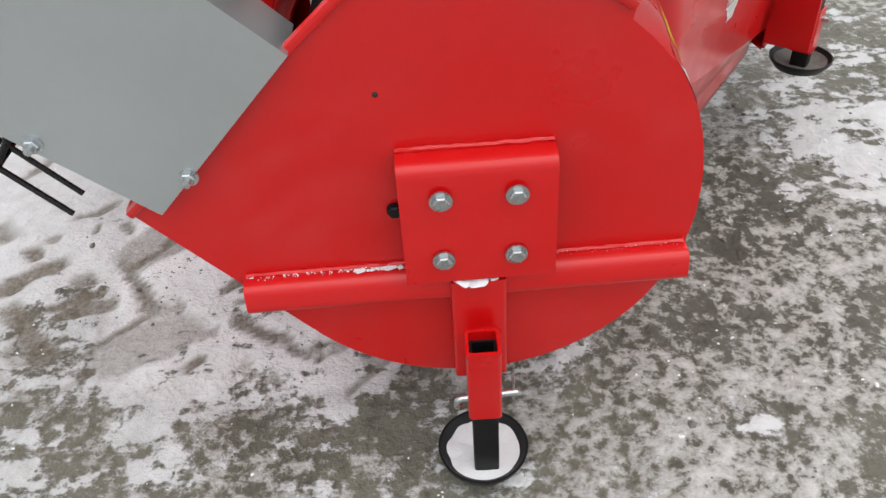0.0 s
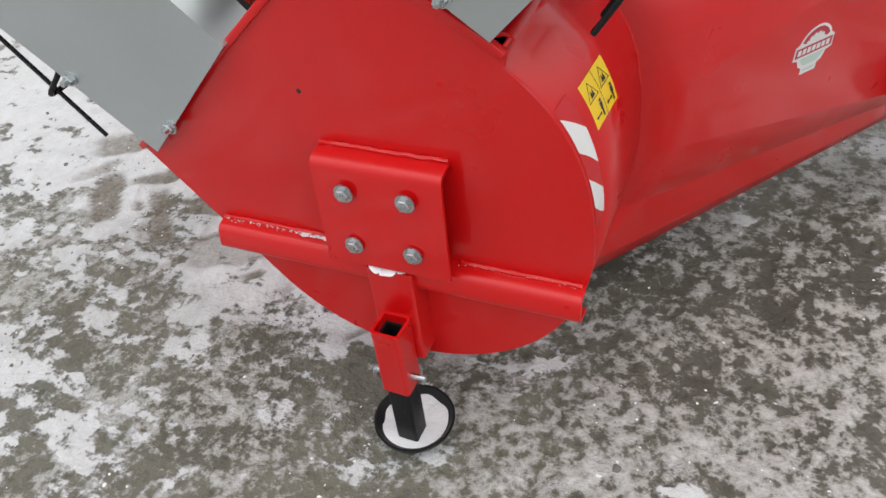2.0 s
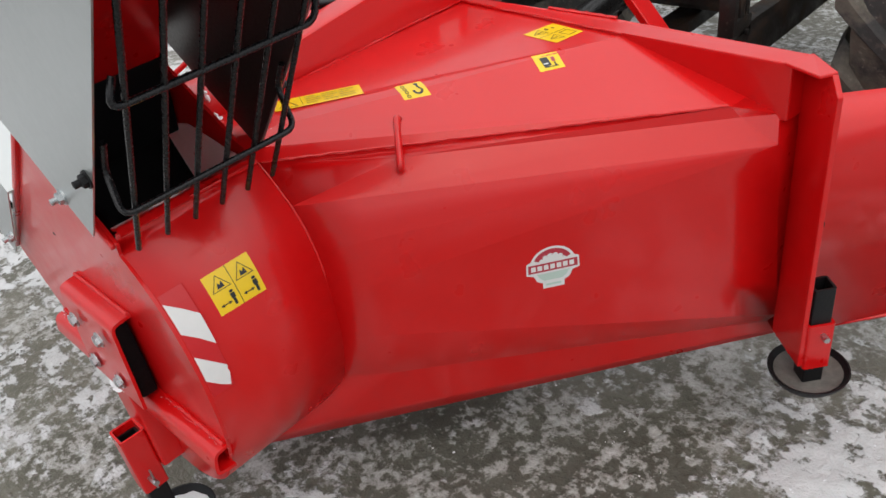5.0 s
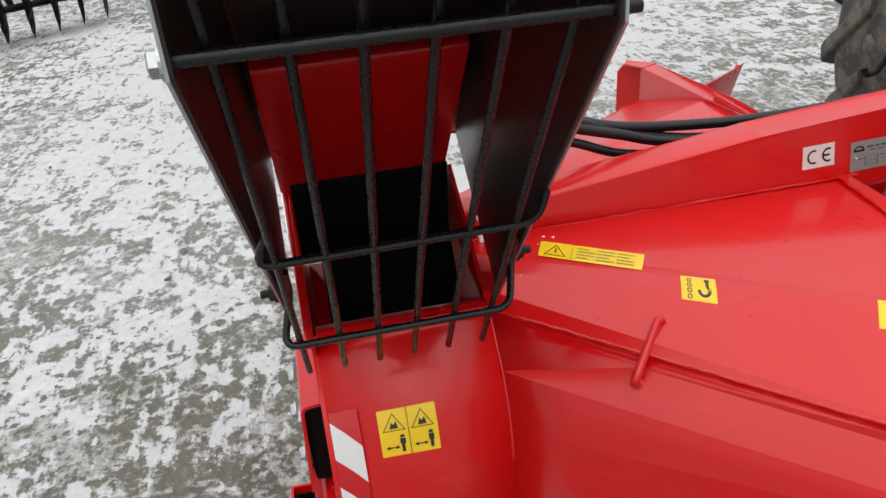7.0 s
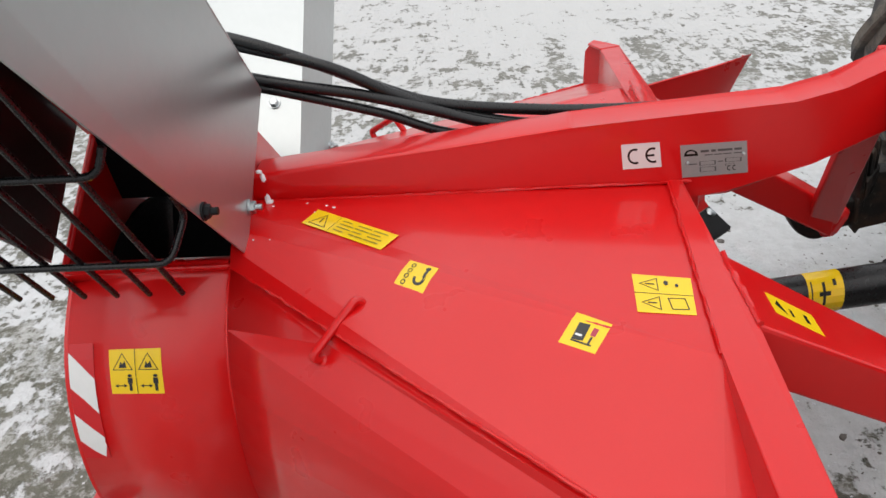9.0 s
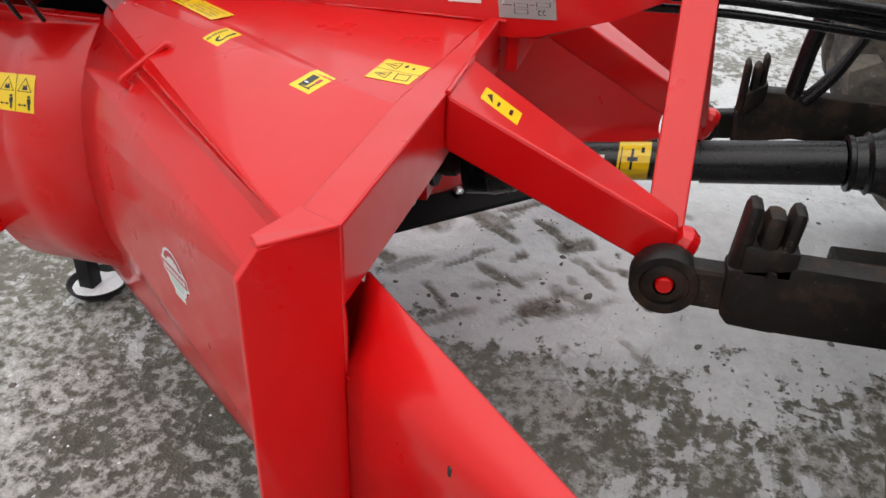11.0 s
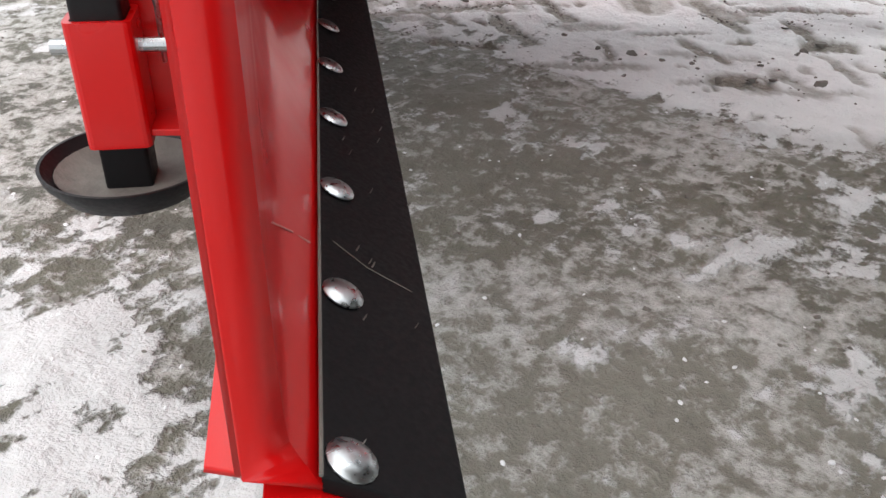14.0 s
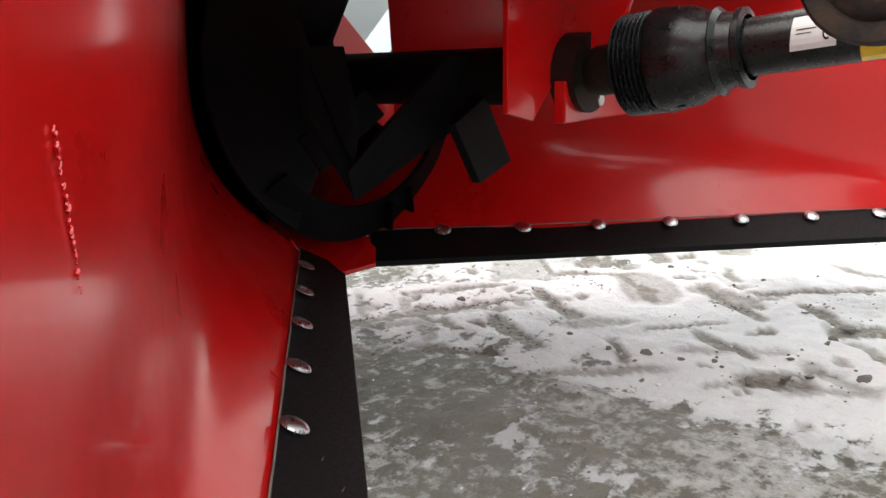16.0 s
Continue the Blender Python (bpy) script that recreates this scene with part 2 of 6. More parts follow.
# paler mud in front of the mouth; wet mud and painted contact shade beside the wall
mud = mix(nt, calc("MULTIPLY", calc("MAXIMUM", blob(0.72, 1.4, 0.15, 0.6), blob(0.2, 0.92, 0.08, 0.42)), 0.6), mud, mix(nt, grain, (0.187, 0.182, 0.152), (0.275, 0.268, 0.238)))
mud = mix(nt, calc("MULTIPLY", blob(0.56, 0.38, 0.15, 0.65), 0.5), mud, (0.055, 0.054, 0.045))
# a thin veil of trodden snow, dense in some places and torn in others
frost = calc("MULTIPLY_ADD", clump, 0.42, calc("MULTIPLY_ADD", crumb, 0.07, calc("MULTIPLY_ADD", grain, 0.19, calc("MULTIPLY", fine, 0.32))))
veil = calc("MULTIPLY_ADD", patchy, 0.34, calc("ADD", frost, -0.17))
veil_f = ramp(nt, veil, [(0.480, grey(0)), (0.496, grey(0.30)), (0.513, grey(0.74)), (0.536, grey(1.0))])
mud = mix(nt, veil_f, mud, mix(nt, ramp(nt, veil, [(0.50, grey(0)), (0.62, grey(1))]), (0.278, 0.275, 0.250), (0.51, 0.513, 0.499)))
# thin trodden snow farther out on the yard
mud = mix(nt, calc("MULTIPLY", calc("MAXIMUM", blob(-4.2, 0.9, 1.4, 3.0), blob(-2.6, -0.6, 0.8, 1.9)), 0.25), mud, (0.43, 0.427, 0.41))
snowc = mix(nt, ramp(nt, fine, [(0.3, grey(0)), (0.7, grey(1))]), (0.50, 0.511, 0.514), (0.63, 0.642, 0.648))
snowc = mix(nt, ramp(nt, crumb, [(0.26, grey(0.35)), (0.36, grey(0))]), snowc, (0.46, 0.445, 0.415))
snowc = mix(nt, calc("MULTIPLY", blob(-4.2, 0.9, 1.2, 3.0), ramp(nt, fine, [(0.35, grey(0.25)), (0.6, grey(0.8))])), snowc, (0.52, 0.518, 0.505))
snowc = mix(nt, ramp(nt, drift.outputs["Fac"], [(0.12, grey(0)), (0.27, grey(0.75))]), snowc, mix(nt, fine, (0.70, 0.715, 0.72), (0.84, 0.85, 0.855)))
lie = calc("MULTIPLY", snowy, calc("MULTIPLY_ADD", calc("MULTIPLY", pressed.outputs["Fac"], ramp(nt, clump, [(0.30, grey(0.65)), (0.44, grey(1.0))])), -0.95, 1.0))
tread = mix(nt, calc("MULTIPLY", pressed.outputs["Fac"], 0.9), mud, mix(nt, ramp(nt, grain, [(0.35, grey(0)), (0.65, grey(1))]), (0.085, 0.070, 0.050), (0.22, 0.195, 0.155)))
nt.links.new(mix(nt, lie, tread, snowc), b.inputs["Base Color"])
nt.links.new(ramp(nt, lie, [(0.0, grey(0.5)), (1.0, grey(0.85))]), b.inputs["Roughness"])
b.inputs["Specular IOR Level"].default_value = 0.3
h = calc("MULTIPLY_ADD", grain, 0.35, calc("MULTIPLY_ADD", clump, 0.7, calc("MULTIPLY_ADD", veil, 1.2, calc("MULTIPLY_ADD", crumb, 0.10, calc("MULTIPLY", lie, 0.7)))))
bump(nt, b, h, 0.7, 0.012)
GROUND = m


# mesh helpers
def finish(name, bm, mat, parent=None, label="", smooth=False):
    me = bpy.data.meshes.new(name)
    bmesh.ops.recalc_face_normals(bm, faces=bm.faces)
    bm.to_mesh(me)
    bm.free()
    me.materials.append(mat)
    if smooth:
        for p in me.polygons:
            p.use_smooth = True
        me.set_sharp_from_angle(angle=radians(35))
    ob = new(name, me)
    if parent is not None:
        ob.parent = parent
    if label:
        ob["label"] = label
    return ob


def part(name, bm, mat, parent, label="", smooth=False):
    return finish(name, bm, mat, parent, label, smooth)


def empty(name, label, category, group="", kind=""):
    return tagged(new(name), label, category, group, kind)


def prism(points, depth, bev=0.0):
    """A plate: the outline points (3D, in one plane) pushed along the vector depth."""
    bm = bmesh.new()
    a = [bm.verts.new(p) for p in points]
    d = Vector(depth)
    c = [bm.verts.new(Vector(p) + d) for p in points]
    n = len(a)
    bm.faces.new(a)
    bm.faces.new(c[::-1])
    for i in range(n):
        bm.faces.new((a[i], a[(i + 1) % n], c[(i + 1) % n], c[i]))
    if bev:
        bmesh.ops.bevel(bm, geom=bm.edges[:], offset=bev, segments=2, affect="EDGES", profile=0.5)
    return bm


def box(size, m=Matrix(), bev=0.002):
    bm = bmesh.new()
    bmesh.ops.create_cube(bm, size=1.0, matrix=Matrix.Diagonal((*size, 1)))
    if bev:
        bmesh.ops.bevel(bm, geom=bm.edges[:], offset=bev, segments=2, affect="EDGES", profile=0.5)
    bmesh.ops.transform(bm, matrix=m, verts=bm.verts)
    return bm


def along(a, b, up=(0, 0, 1)):
    """A pose at a whose z runs to b."""
    z = (Vector(b) - Vector(a)).normalized()
    x = Vector(up).cross(z)
    x = x.normalized() if x.length > 1e-4 else Vector((1, 0, 0))
    y = z.cross(x)
    m = Matrix((x, y, z)).transposed().to_4x4()
    m.translation = a
    return m


def bar(a, b, w, h, bev=0.003, up=(0, 0, 1), w2=None, h2=None):
    """A bar from a to b, w across and h along up, tapering to w2, h2."""
    L = (Vector(b) - Vector(a)).length
    m = along(a, b, up)
    w2, h2 = w2 or w, h2 or h
    bm = bmesh.new()
    lo = [bm.verts.new((x * w / 2, y * h / 2, 0)) for x, y in ((-1, -1), (1, -1), (1, 1), (-1, 1))]
    hi = [bm.verts.new((x * w2 / 2, y * h2 / 2, L)) for x, y in ((-1, -1), (1, -1), (1, 1), (-1, 1))]
    bm.faces.new(lo[::-1]), bm.faces.new(hi)
    for i in range(4):
        bm.faces.new((lo[i], lo[(i + 1) % 4], hi[(i + 1) % 4], hi[i]))
    if bev:
        bmesh.ops.bevel(bm, geom=bm.edges[:], offset=bev, segments=2, affect="EDGES", profile=0.5)
    bmesh.ops.transform(bm, matrix=m, verts=bm.verts)
    return bm


def hexa(lo, hi, bev):
    """A block between two quads."""
    bm = bmesh.new()
    a, c = [bm.verts.new(p) for p in lo], [bm.verts.new(p) for p in hi]
    bm.faces.new(a[::-1]), bm.faces.new(c)
    for i in range(4):
        bm.faces.new((a[i], a[(i + 1) % 4], c[(i + 1) % 4], c[i]))
    bmesh.ops.bevel(bm, geom=bm.edges[:], offset=bev, segments=2, affect="EDGES", profile=0.5)
    return bm


def lathe(profile, m=Matrix(), seg=32):
    """Rings (radius, height) turned round z."""
    bm = bmesh.new()
    rings = []
    for r, z in profile:
        rings.append([bm.verts.new((r * math.cos(i * 2 * math.pi / seg), r * math.sin(i * 2 * math.pi / seg), z)) for i in range(seg)] if r > 1e-6 else [bm.verts.new((0, 0, z))])
    for p, q in zip(rings, rings[1:]):
        for i in range(seg):
            j = (i + 1) % seg
            if len(p) == 1 and len(q) == 1:
                continue
            if len(p) == 1:
                bm.faces.new((p[0], q[j], q[i]))
            elif len(q) == 1:
                bm.faces.new((p[i], p[j], q[0]))
            else:
                bm.faces.new((p[i], p[j], q[j], q[i]))
    bmesh.ops.transform(bm, matrix=m, verts=bm.verts)
    return bm


def rod(points, r, seg=10, rounds=0):
    """A round rod through the points, its corners rounded."""
    pts = [Vector(p) for p in points]
    if rounds:
        out = [pts[0]]
        for p, q, s in zip(pts, pts[1:], pts[2:]):
            a, c = q + (p - q).normalized() * rounds, q + (s - q).normalized() * rounds
            out += [a.lerp(q, t).lerp(q.lerp(c, t), t) for t in (0, 0.25, 0.5, 0.75, 1)]
        pts = out + [pts[-1]]
    bm = bmesh.new()
    rings = []
    side = None
    for i, p in enumerate(pts):
        d = (pts[min(i + 1, len(pts) - 1)] - pts[max(i - 1, 0)]).normalized()
        if side is None:
            side = d.orthogonal().normalized()
        side = (side - d * side.dot(d)).normalized()
        up = d.cross(side)
        rings.append([bm.verts.new(p + (side * math.cos(k * 2 * math.pi / seg) + up * math.sin(k * 2 * math.pi / seg)) * r) for k in range(seg)])
    for p, q in zip(rings, rings[1:]):
        for k in range(seg):
            bm.faces.new((p[k], p[(k + 1) % seg], q[(k + 1) % seg], q[k]))
    bm.faces.new(rings[0][::-1]), bm.faces.new(rings[-1])
    return bm


def sheet(verts, faces, thick):
    bm = bmesh.new()
    vs = [bm.verts.new(v) for v in verts]
    for f in faces:
        bm.faces.new([vs[i] for i in f])
    bmesh.ops.recalc_face_normals(bm, faces=bm.faces)
    if thick:
        bmesh.ops.solidify(bm, geom=bm.faces[:], thickness=thick)
    return bm


def join(*bms):
    out = bms[0]
    for b2 in bms[1:]:
        me = bpy.data.meshes.new("tmp")
        b2.to_mesh(me)
        b2.free()
        out.from_mesh(me)
        bpy.data.meshes.remove(me)
    return out


def mirrored(bm, xc):
    bmesh.ops.transform(bm, matrix=Matrix.Translation((xc, 0, 0)) @ Matrix.Diagonal((-1, 1, 1, 1)) @ Matrix.Translation((-xc, 0, 0)), verts=bm.verts)
    bmesh.ops.reverse_faces(bm, faces=bm.faces)
    return bm


def hex_bolt(p, d, r=0.0095, washer=0.0155, tip=False):
    """A hexagon bolt head on a washer at p, facing along d."""
    m = along(p, Vector(p) + Vector(d))
    w = lathe([(0, 0), (washer, 0), (washer, 0.003), (0, 0.003)], m, 20)
    h = lathe([(r * 1.1, 0.003), (r * 1.1, 0.009), (r * 0.9, 0.0105), (0, 0.0105)], m, 6)
    if tip:
        h = join(h, lathe([(r * 0.6, 0.0105), (r * 0.6, 0.02), (0, 0.021)], m, 10))
    return join(w, h)


def dome_bolt(p, d, r=0.0145):
    m = along(p, Vector(p) + Vector(d))
    return lathe([(r, 0), (r, 0.001), (r * 0.85, 0.003), (r * 0.5, 0.0048), (0, 0.0055)], m, 16)


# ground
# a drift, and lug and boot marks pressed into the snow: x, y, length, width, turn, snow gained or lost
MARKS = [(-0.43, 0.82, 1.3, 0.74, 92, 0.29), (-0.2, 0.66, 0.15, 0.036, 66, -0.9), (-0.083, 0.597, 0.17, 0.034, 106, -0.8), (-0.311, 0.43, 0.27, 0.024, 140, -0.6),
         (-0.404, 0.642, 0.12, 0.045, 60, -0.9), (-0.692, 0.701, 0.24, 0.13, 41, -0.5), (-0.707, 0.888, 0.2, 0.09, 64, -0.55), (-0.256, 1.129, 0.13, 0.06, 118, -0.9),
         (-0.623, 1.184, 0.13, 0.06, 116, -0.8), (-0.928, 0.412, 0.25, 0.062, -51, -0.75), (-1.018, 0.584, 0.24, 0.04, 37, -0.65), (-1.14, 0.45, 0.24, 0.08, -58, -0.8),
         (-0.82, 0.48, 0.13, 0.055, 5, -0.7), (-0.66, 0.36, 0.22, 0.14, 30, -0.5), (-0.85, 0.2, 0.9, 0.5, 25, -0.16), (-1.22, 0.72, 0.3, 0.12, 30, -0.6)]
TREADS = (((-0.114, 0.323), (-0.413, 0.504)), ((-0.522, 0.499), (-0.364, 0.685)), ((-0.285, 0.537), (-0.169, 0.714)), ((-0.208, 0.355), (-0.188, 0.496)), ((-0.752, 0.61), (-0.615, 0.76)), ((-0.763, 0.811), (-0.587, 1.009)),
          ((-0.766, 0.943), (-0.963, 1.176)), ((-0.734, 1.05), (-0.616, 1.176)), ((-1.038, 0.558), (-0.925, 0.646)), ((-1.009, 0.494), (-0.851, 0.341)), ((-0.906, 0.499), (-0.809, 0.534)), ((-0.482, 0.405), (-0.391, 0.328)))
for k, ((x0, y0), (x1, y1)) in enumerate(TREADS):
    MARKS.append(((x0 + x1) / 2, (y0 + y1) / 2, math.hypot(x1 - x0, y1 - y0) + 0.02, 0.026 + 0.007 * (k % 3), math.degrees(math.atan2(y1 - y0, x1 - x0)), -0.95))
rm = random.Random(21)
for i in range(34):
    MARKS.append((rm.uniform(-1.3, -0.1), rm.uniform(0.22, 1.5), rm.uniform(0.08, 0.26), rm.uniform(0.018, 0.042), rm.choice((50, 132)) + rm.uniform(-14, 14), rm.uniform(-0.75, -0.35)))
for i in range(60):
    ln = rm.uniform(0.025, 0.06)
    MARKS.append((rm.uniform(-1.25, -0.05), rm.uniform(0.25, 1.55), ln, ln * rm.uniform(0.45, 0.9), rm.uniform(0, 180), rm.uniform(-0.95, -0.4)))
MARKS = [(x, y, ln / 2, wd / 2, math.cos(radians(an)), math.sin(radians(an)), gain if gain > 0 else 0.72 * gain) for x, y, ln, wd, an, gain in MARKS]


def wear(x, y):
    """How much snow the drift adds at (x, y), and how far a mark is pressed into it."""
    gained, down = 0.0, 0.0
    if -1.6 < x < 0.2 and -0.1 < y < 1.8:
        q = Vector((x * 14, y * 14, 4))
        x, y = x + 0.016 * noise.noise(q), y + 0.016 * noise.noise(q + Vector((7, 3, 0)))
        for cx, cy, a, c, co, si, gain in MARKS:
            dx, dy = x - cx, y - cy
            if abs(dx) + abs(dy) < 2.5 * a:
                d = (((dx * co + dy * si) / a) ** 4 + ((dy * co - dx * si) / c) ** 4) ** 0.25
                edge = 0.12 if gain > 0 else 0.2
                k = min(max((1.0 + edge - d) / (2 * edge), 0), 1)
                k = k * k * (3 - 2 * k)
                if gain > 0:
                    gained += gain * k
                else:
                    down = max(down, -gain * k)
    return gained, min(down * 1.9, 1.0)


def ground_z(x, y, w=0.0):
    if abs(x) > 8 or abs(y) > 8:
        return 0.0
    lumps = abs(noise.noise((x * 21, y * 21, 7)))
    return 0.010 * noise.noise((x * 1.9, y * 1.9, 0)) + 0.008 * noise.noise((x * 6, y * 6, 3)) + 0.005 * noise.noise((x * 15, y * 15, 5)) + 0.007 * (lumps - 0.25) + 0.003 * noise.noise((x * 40, y * 40, 9)) - 0.006 - 0.006 * w


def spaced(fine_from, fine_to, fine_step):
    """Places of the sheet's grid lines, closest where the camera passes nearest."""
    far = [-400, -150, -60, -30, -18, -12, -9, -7.5] + [-6.5 + 0.08 * i for i in range(58)]
    near = [-1.9 + 0.04 * i for i in range(111)]
    out = [2.6 + 0.1 * i for i in range(31)] + [6, 7, 8.5, 11, 16, 30, 60, 150, 400]
    fine_part = [fine_from + fine_step * i for i in range(int((fine_to - fine_from) / fine_step) + 1)]
    return far + [v for v in near if v < fine_from - 0.02] + fine_part + [v for v in near if v > fine_part[-1] + 0.02] + out


ex, ey = spaced(-1.4, 1.75, 0.0125), spaced(-0.45, 2.0, 0.0125)
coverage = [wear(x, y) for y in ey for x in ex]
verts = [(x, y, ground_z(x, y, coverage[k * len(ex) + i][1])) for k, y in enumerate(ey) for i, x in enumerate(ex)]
faces = [(k * len(ex) + i, k * len(ex) + i + 1, (k + 1) * len(ex) + i + 1, (k + 1) * len(ex) + i) for k in range(len(ey) - 1) for i in range(len(ex) - 1)]
me = bpy.data.meshes.new("ground")
me.from_pydata(verts, [], faces)
me.materials.append(GROUND)
me.polygons.foreach_set("use_smooth", [True] * len(faces))
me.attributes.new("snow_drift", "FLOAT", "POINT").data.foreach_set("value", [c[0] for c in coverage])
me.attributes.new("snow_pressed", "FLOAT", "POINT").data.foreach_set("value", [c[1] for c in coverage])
tagged(new("ground", me), "frozen grey mud yard with trampled patches of snow", "ground", kind="structure")

# ---- snow blower ----
XC, XA = 0.03, 0.005           # the middle of its mouth; the middle of its hitch
YP, YD, ZC, R = 0.05, 0.312, 0.50, 0.325  # rear plate, front of the fan drum, fan axis and radius
blower = empty("snow_blower", "bright red tractor snow blower with galvanised chutes and black blades", "snow blower")


def flip(bm, side, xc=XC):
    """The part itself, or its mirror image for the other side, which stands a little further forward."""
    if side > 0:
        return bm
    mirrored(bm, xc)
    for v in bm.verts:
        x, y, z = v.co
        if xc == XC:
            out = min(max((-x - 0.3) / 0.6, 0), 1) * min(max((z - 0.5) / 0.25, 0), 1)
            v.co = (x - 0.06 * out, y + 0.035 * min(max((y - 0.33) / 0.3, 0), 1) + out * (0.03 + 0.09 * min(max((y - 1.04) / 0.33, 0), 1)), z - 0.045 * out)
        elif xc == XA:
            out = min(max((y - 1.016) / 0.33, 0), 1) * min(max((1.0 - z) / 0.3, 0), 1)
            more = out * min(max((1.53 - y) / 0.09, 0), 1)
            v.co = (x + 0.075 * more, y + 0.05 * out + 0.025 * more, z - 0.06 * out - 0.014 * more)
    return bm


def volute(deg, y):
    """A point of the fan drum, which widens towards the outlet."""
    f = min(max((deg - 2) / 38.0, 0), 1) * min(max((88 - deg) / 32.0, 0), 1)
    near = (y - YP) / (YD - YP)
    r = R - 0.006 * min(max((deg + 40) / 40.0, 0), 1) * (deg < 60) + 0.007 * near * math.exp(-((deg - 6) / 13.0) ** 2) + 0.042 * f * f * (3 - 2 * f) * (0.2 + 0.8 * near)
    return (r * math.cos(radians(deg)), y, ZC + r * math.sin(radians(deg)))


def solid(ob, thick, offset=1.0):
    md = ob.modifiers.new("thickness", "SOLIDIFY")
    md.thickness, md.offset = thick, offset
    return ob


def folded(verts, faces, sharp=()):
    """A smooth sheet with sharp folds along the pairs of vertices in sharp."""
    bm = bmesh.new()
    vs = [bm.verts.new(v) for v in verts]
    for f in faces:
        bm.faces.new([vs[i] for i in f]).smooth = True
    bmesh.ops.recalc_face_normals(bm, faces=bm.faces)
    for a, b in sharp:
        e = bm.edges.get((vs[a], vs[b]))
        if e:
            e.smooth = False
    return bm


def ruled(a, c, n):
    """Quads of the straight-lined sheet between two edges given by points."""
    def at(pts, t):
        if len(pts) == 1:
            return Vector(pts[0])
        f = t * (len(pts) - 1)
        k = min(int(f), len(pts) - 2)
        return Vector(pts[k]).lerp(Vector(pts[k + 1]), f - k)
    m, out = 2 * (len(a) - 1) if len(a) > 2 else 4, []
    for i in range(m):
        for j in range(n):
            q = [at(a, s_).lerp(at(c, s_), t) for s_, t in ((i / m, j / n), ((i + 1) / m, j / n), ((i + 1) / m, (j + 1) / n), (i / m, (j + 1) / n))]
            out.append(q[:3] if len(c) == 1 and j == n - 1 else q)
    return out


def pleated(patches):
    """A sheet of smooth patches, each a list of faces given by points, with sharp bends between them."""
    bm = bmesh.new()
    lay = bm.faces.layers.int.new("patch")
    for k, faces_ in enumerate(patches):
        for f in faces_:
            fc = bm.faces.new([bm.verts.new(p) for p in f])
            fc.smooth, fc[lay] = True, k
    bmesh.ops.remove_doubles(bm, verts=bm.verts, dist=0.0004)
    bmesh.ops.recalc_face_normals(bm, faces=bm.faces)
    for e in bm.edges:
        if len(e.link_faces) == 2 and e.link_faces[0][lay] != e.link_faces[1][lay]:
            e.smooth = False
    return bm


def curved(a, m_, c_, t, w=0.22):
    """A point of the line from a to c_ with a bend at m_, w wide."""
    if abs(t - 0.5) < w:
        k = (t - 0.5 + w) / (2 * w)
        return a.lerp(m_, 1 - 2 * w).lerp(m_, k).lerp(m_.lerp(c_, 2 * w * k), k)
    return a.lerp(m_, t * 2) if t <= 0.5 else m_.lerp(c_, t * 2 - 1)


def rounded_path(path, r, n=4):
    pts = [Vector(p) for p in path]
    out = [pts[0]]
    for p, q, s in zip(pts, pts[1:], pts[2:]):
        a, c = q + (p - q).normalized() * r, q + (s - q).normalized() * r
        out += [a.lerp(q, t / n).lerp(q.lerp(c, t / n), t / n) for t in range(n + 1)]
    return out + [pts[-1]]


def bent(path, push, thick, r=0.008):
    """A bent sheet: a path with rounded bends pushed along a vector."""
    pts = rounded_path(path, r)
    n = len(pts)
    return sheet([tuple(p) for p in pts] + [tuple(p + Vector(push)) for p in pts], [(i, i + 1, n + i + 1, n + i) for i in range(n - 1)], thick)


def square_tube(w, t, h, m, r=0.006):
    """An upright open square tube, w wide, walls t, from 0 to h."""
    def ring(a, rr):
        o = []
        for cx, cy, s in ((1, 1, 0), (-1, 1, 90), (-1, -1, 180), (1, -1, 270)):
            for k in range(4):
                an = radians(s + 30 * k)
                o.append((cx * (a - rr) + rr * math.cos(an), cy * (a - rr) + rr * math.sin(an)))
        return o
    bm = bmesh.new()
    loops = []
    for pts, z in ((ring(w / 2, r), 0), (ring(w / 2, r), h), (ring(w / 2 - t, r * 0.5), h), (ring(w / 2 - t, r * 0.5), 0)):
        loops.append([bm.verts.new((x, y, z)) for x, y in pts])
    for a, b in zip(loops, loops[1:] + loops[:1]):
        for k in range(16):
            bm.faces.new((a[k], a[(k + 1) % 16], b[(k + 1) % 16], b[k]))
    bmesh.ops.transform(bm, matrix=m, verts=bm.verts)
    return bm


def weld(a, b, r=0.0045, parent=None, side=1, xc=XC):
    """A weld bead from a to b."""
    a, b = Vector(a), Vector(b)
    n = max(int((b - a).length / 0.009), 2)
    bm = rod([a.lerp(b, k / n) for k in range(n + 1)], r, 6)
    for v in bm.verts:
        v.co += Vector([0.0022 * noise.noise(tuple(v.co * 160 + Vector((o, 0, 0)))) for o in (0, 7, 13)])
    return part("weld_seam", flip(bm, side, xc), RED, parent or blower, smooth=True)


# rear plate: round below, two straight outlet edges above
left_low = (-0.466, YP, 0.545)
apex = (-0.02, YP, 0.935)
right_low = (0.205, YP, 0.785)
outline = [volute(d, YP) for d in range(-142, 56, 5)] + [right_low, apex, left_low]
rear_plate = part("rear_plate", prism(outline, (0, 0.006, 0), 0.0012), RED, blower)
part("speck", lathe([(0, 0), (0.004, 0), (0, 0.0015)], along((-0.115, 0.0495, 0.69), (-0.115, 0, 0.69)), 8), INK, rear_plate)
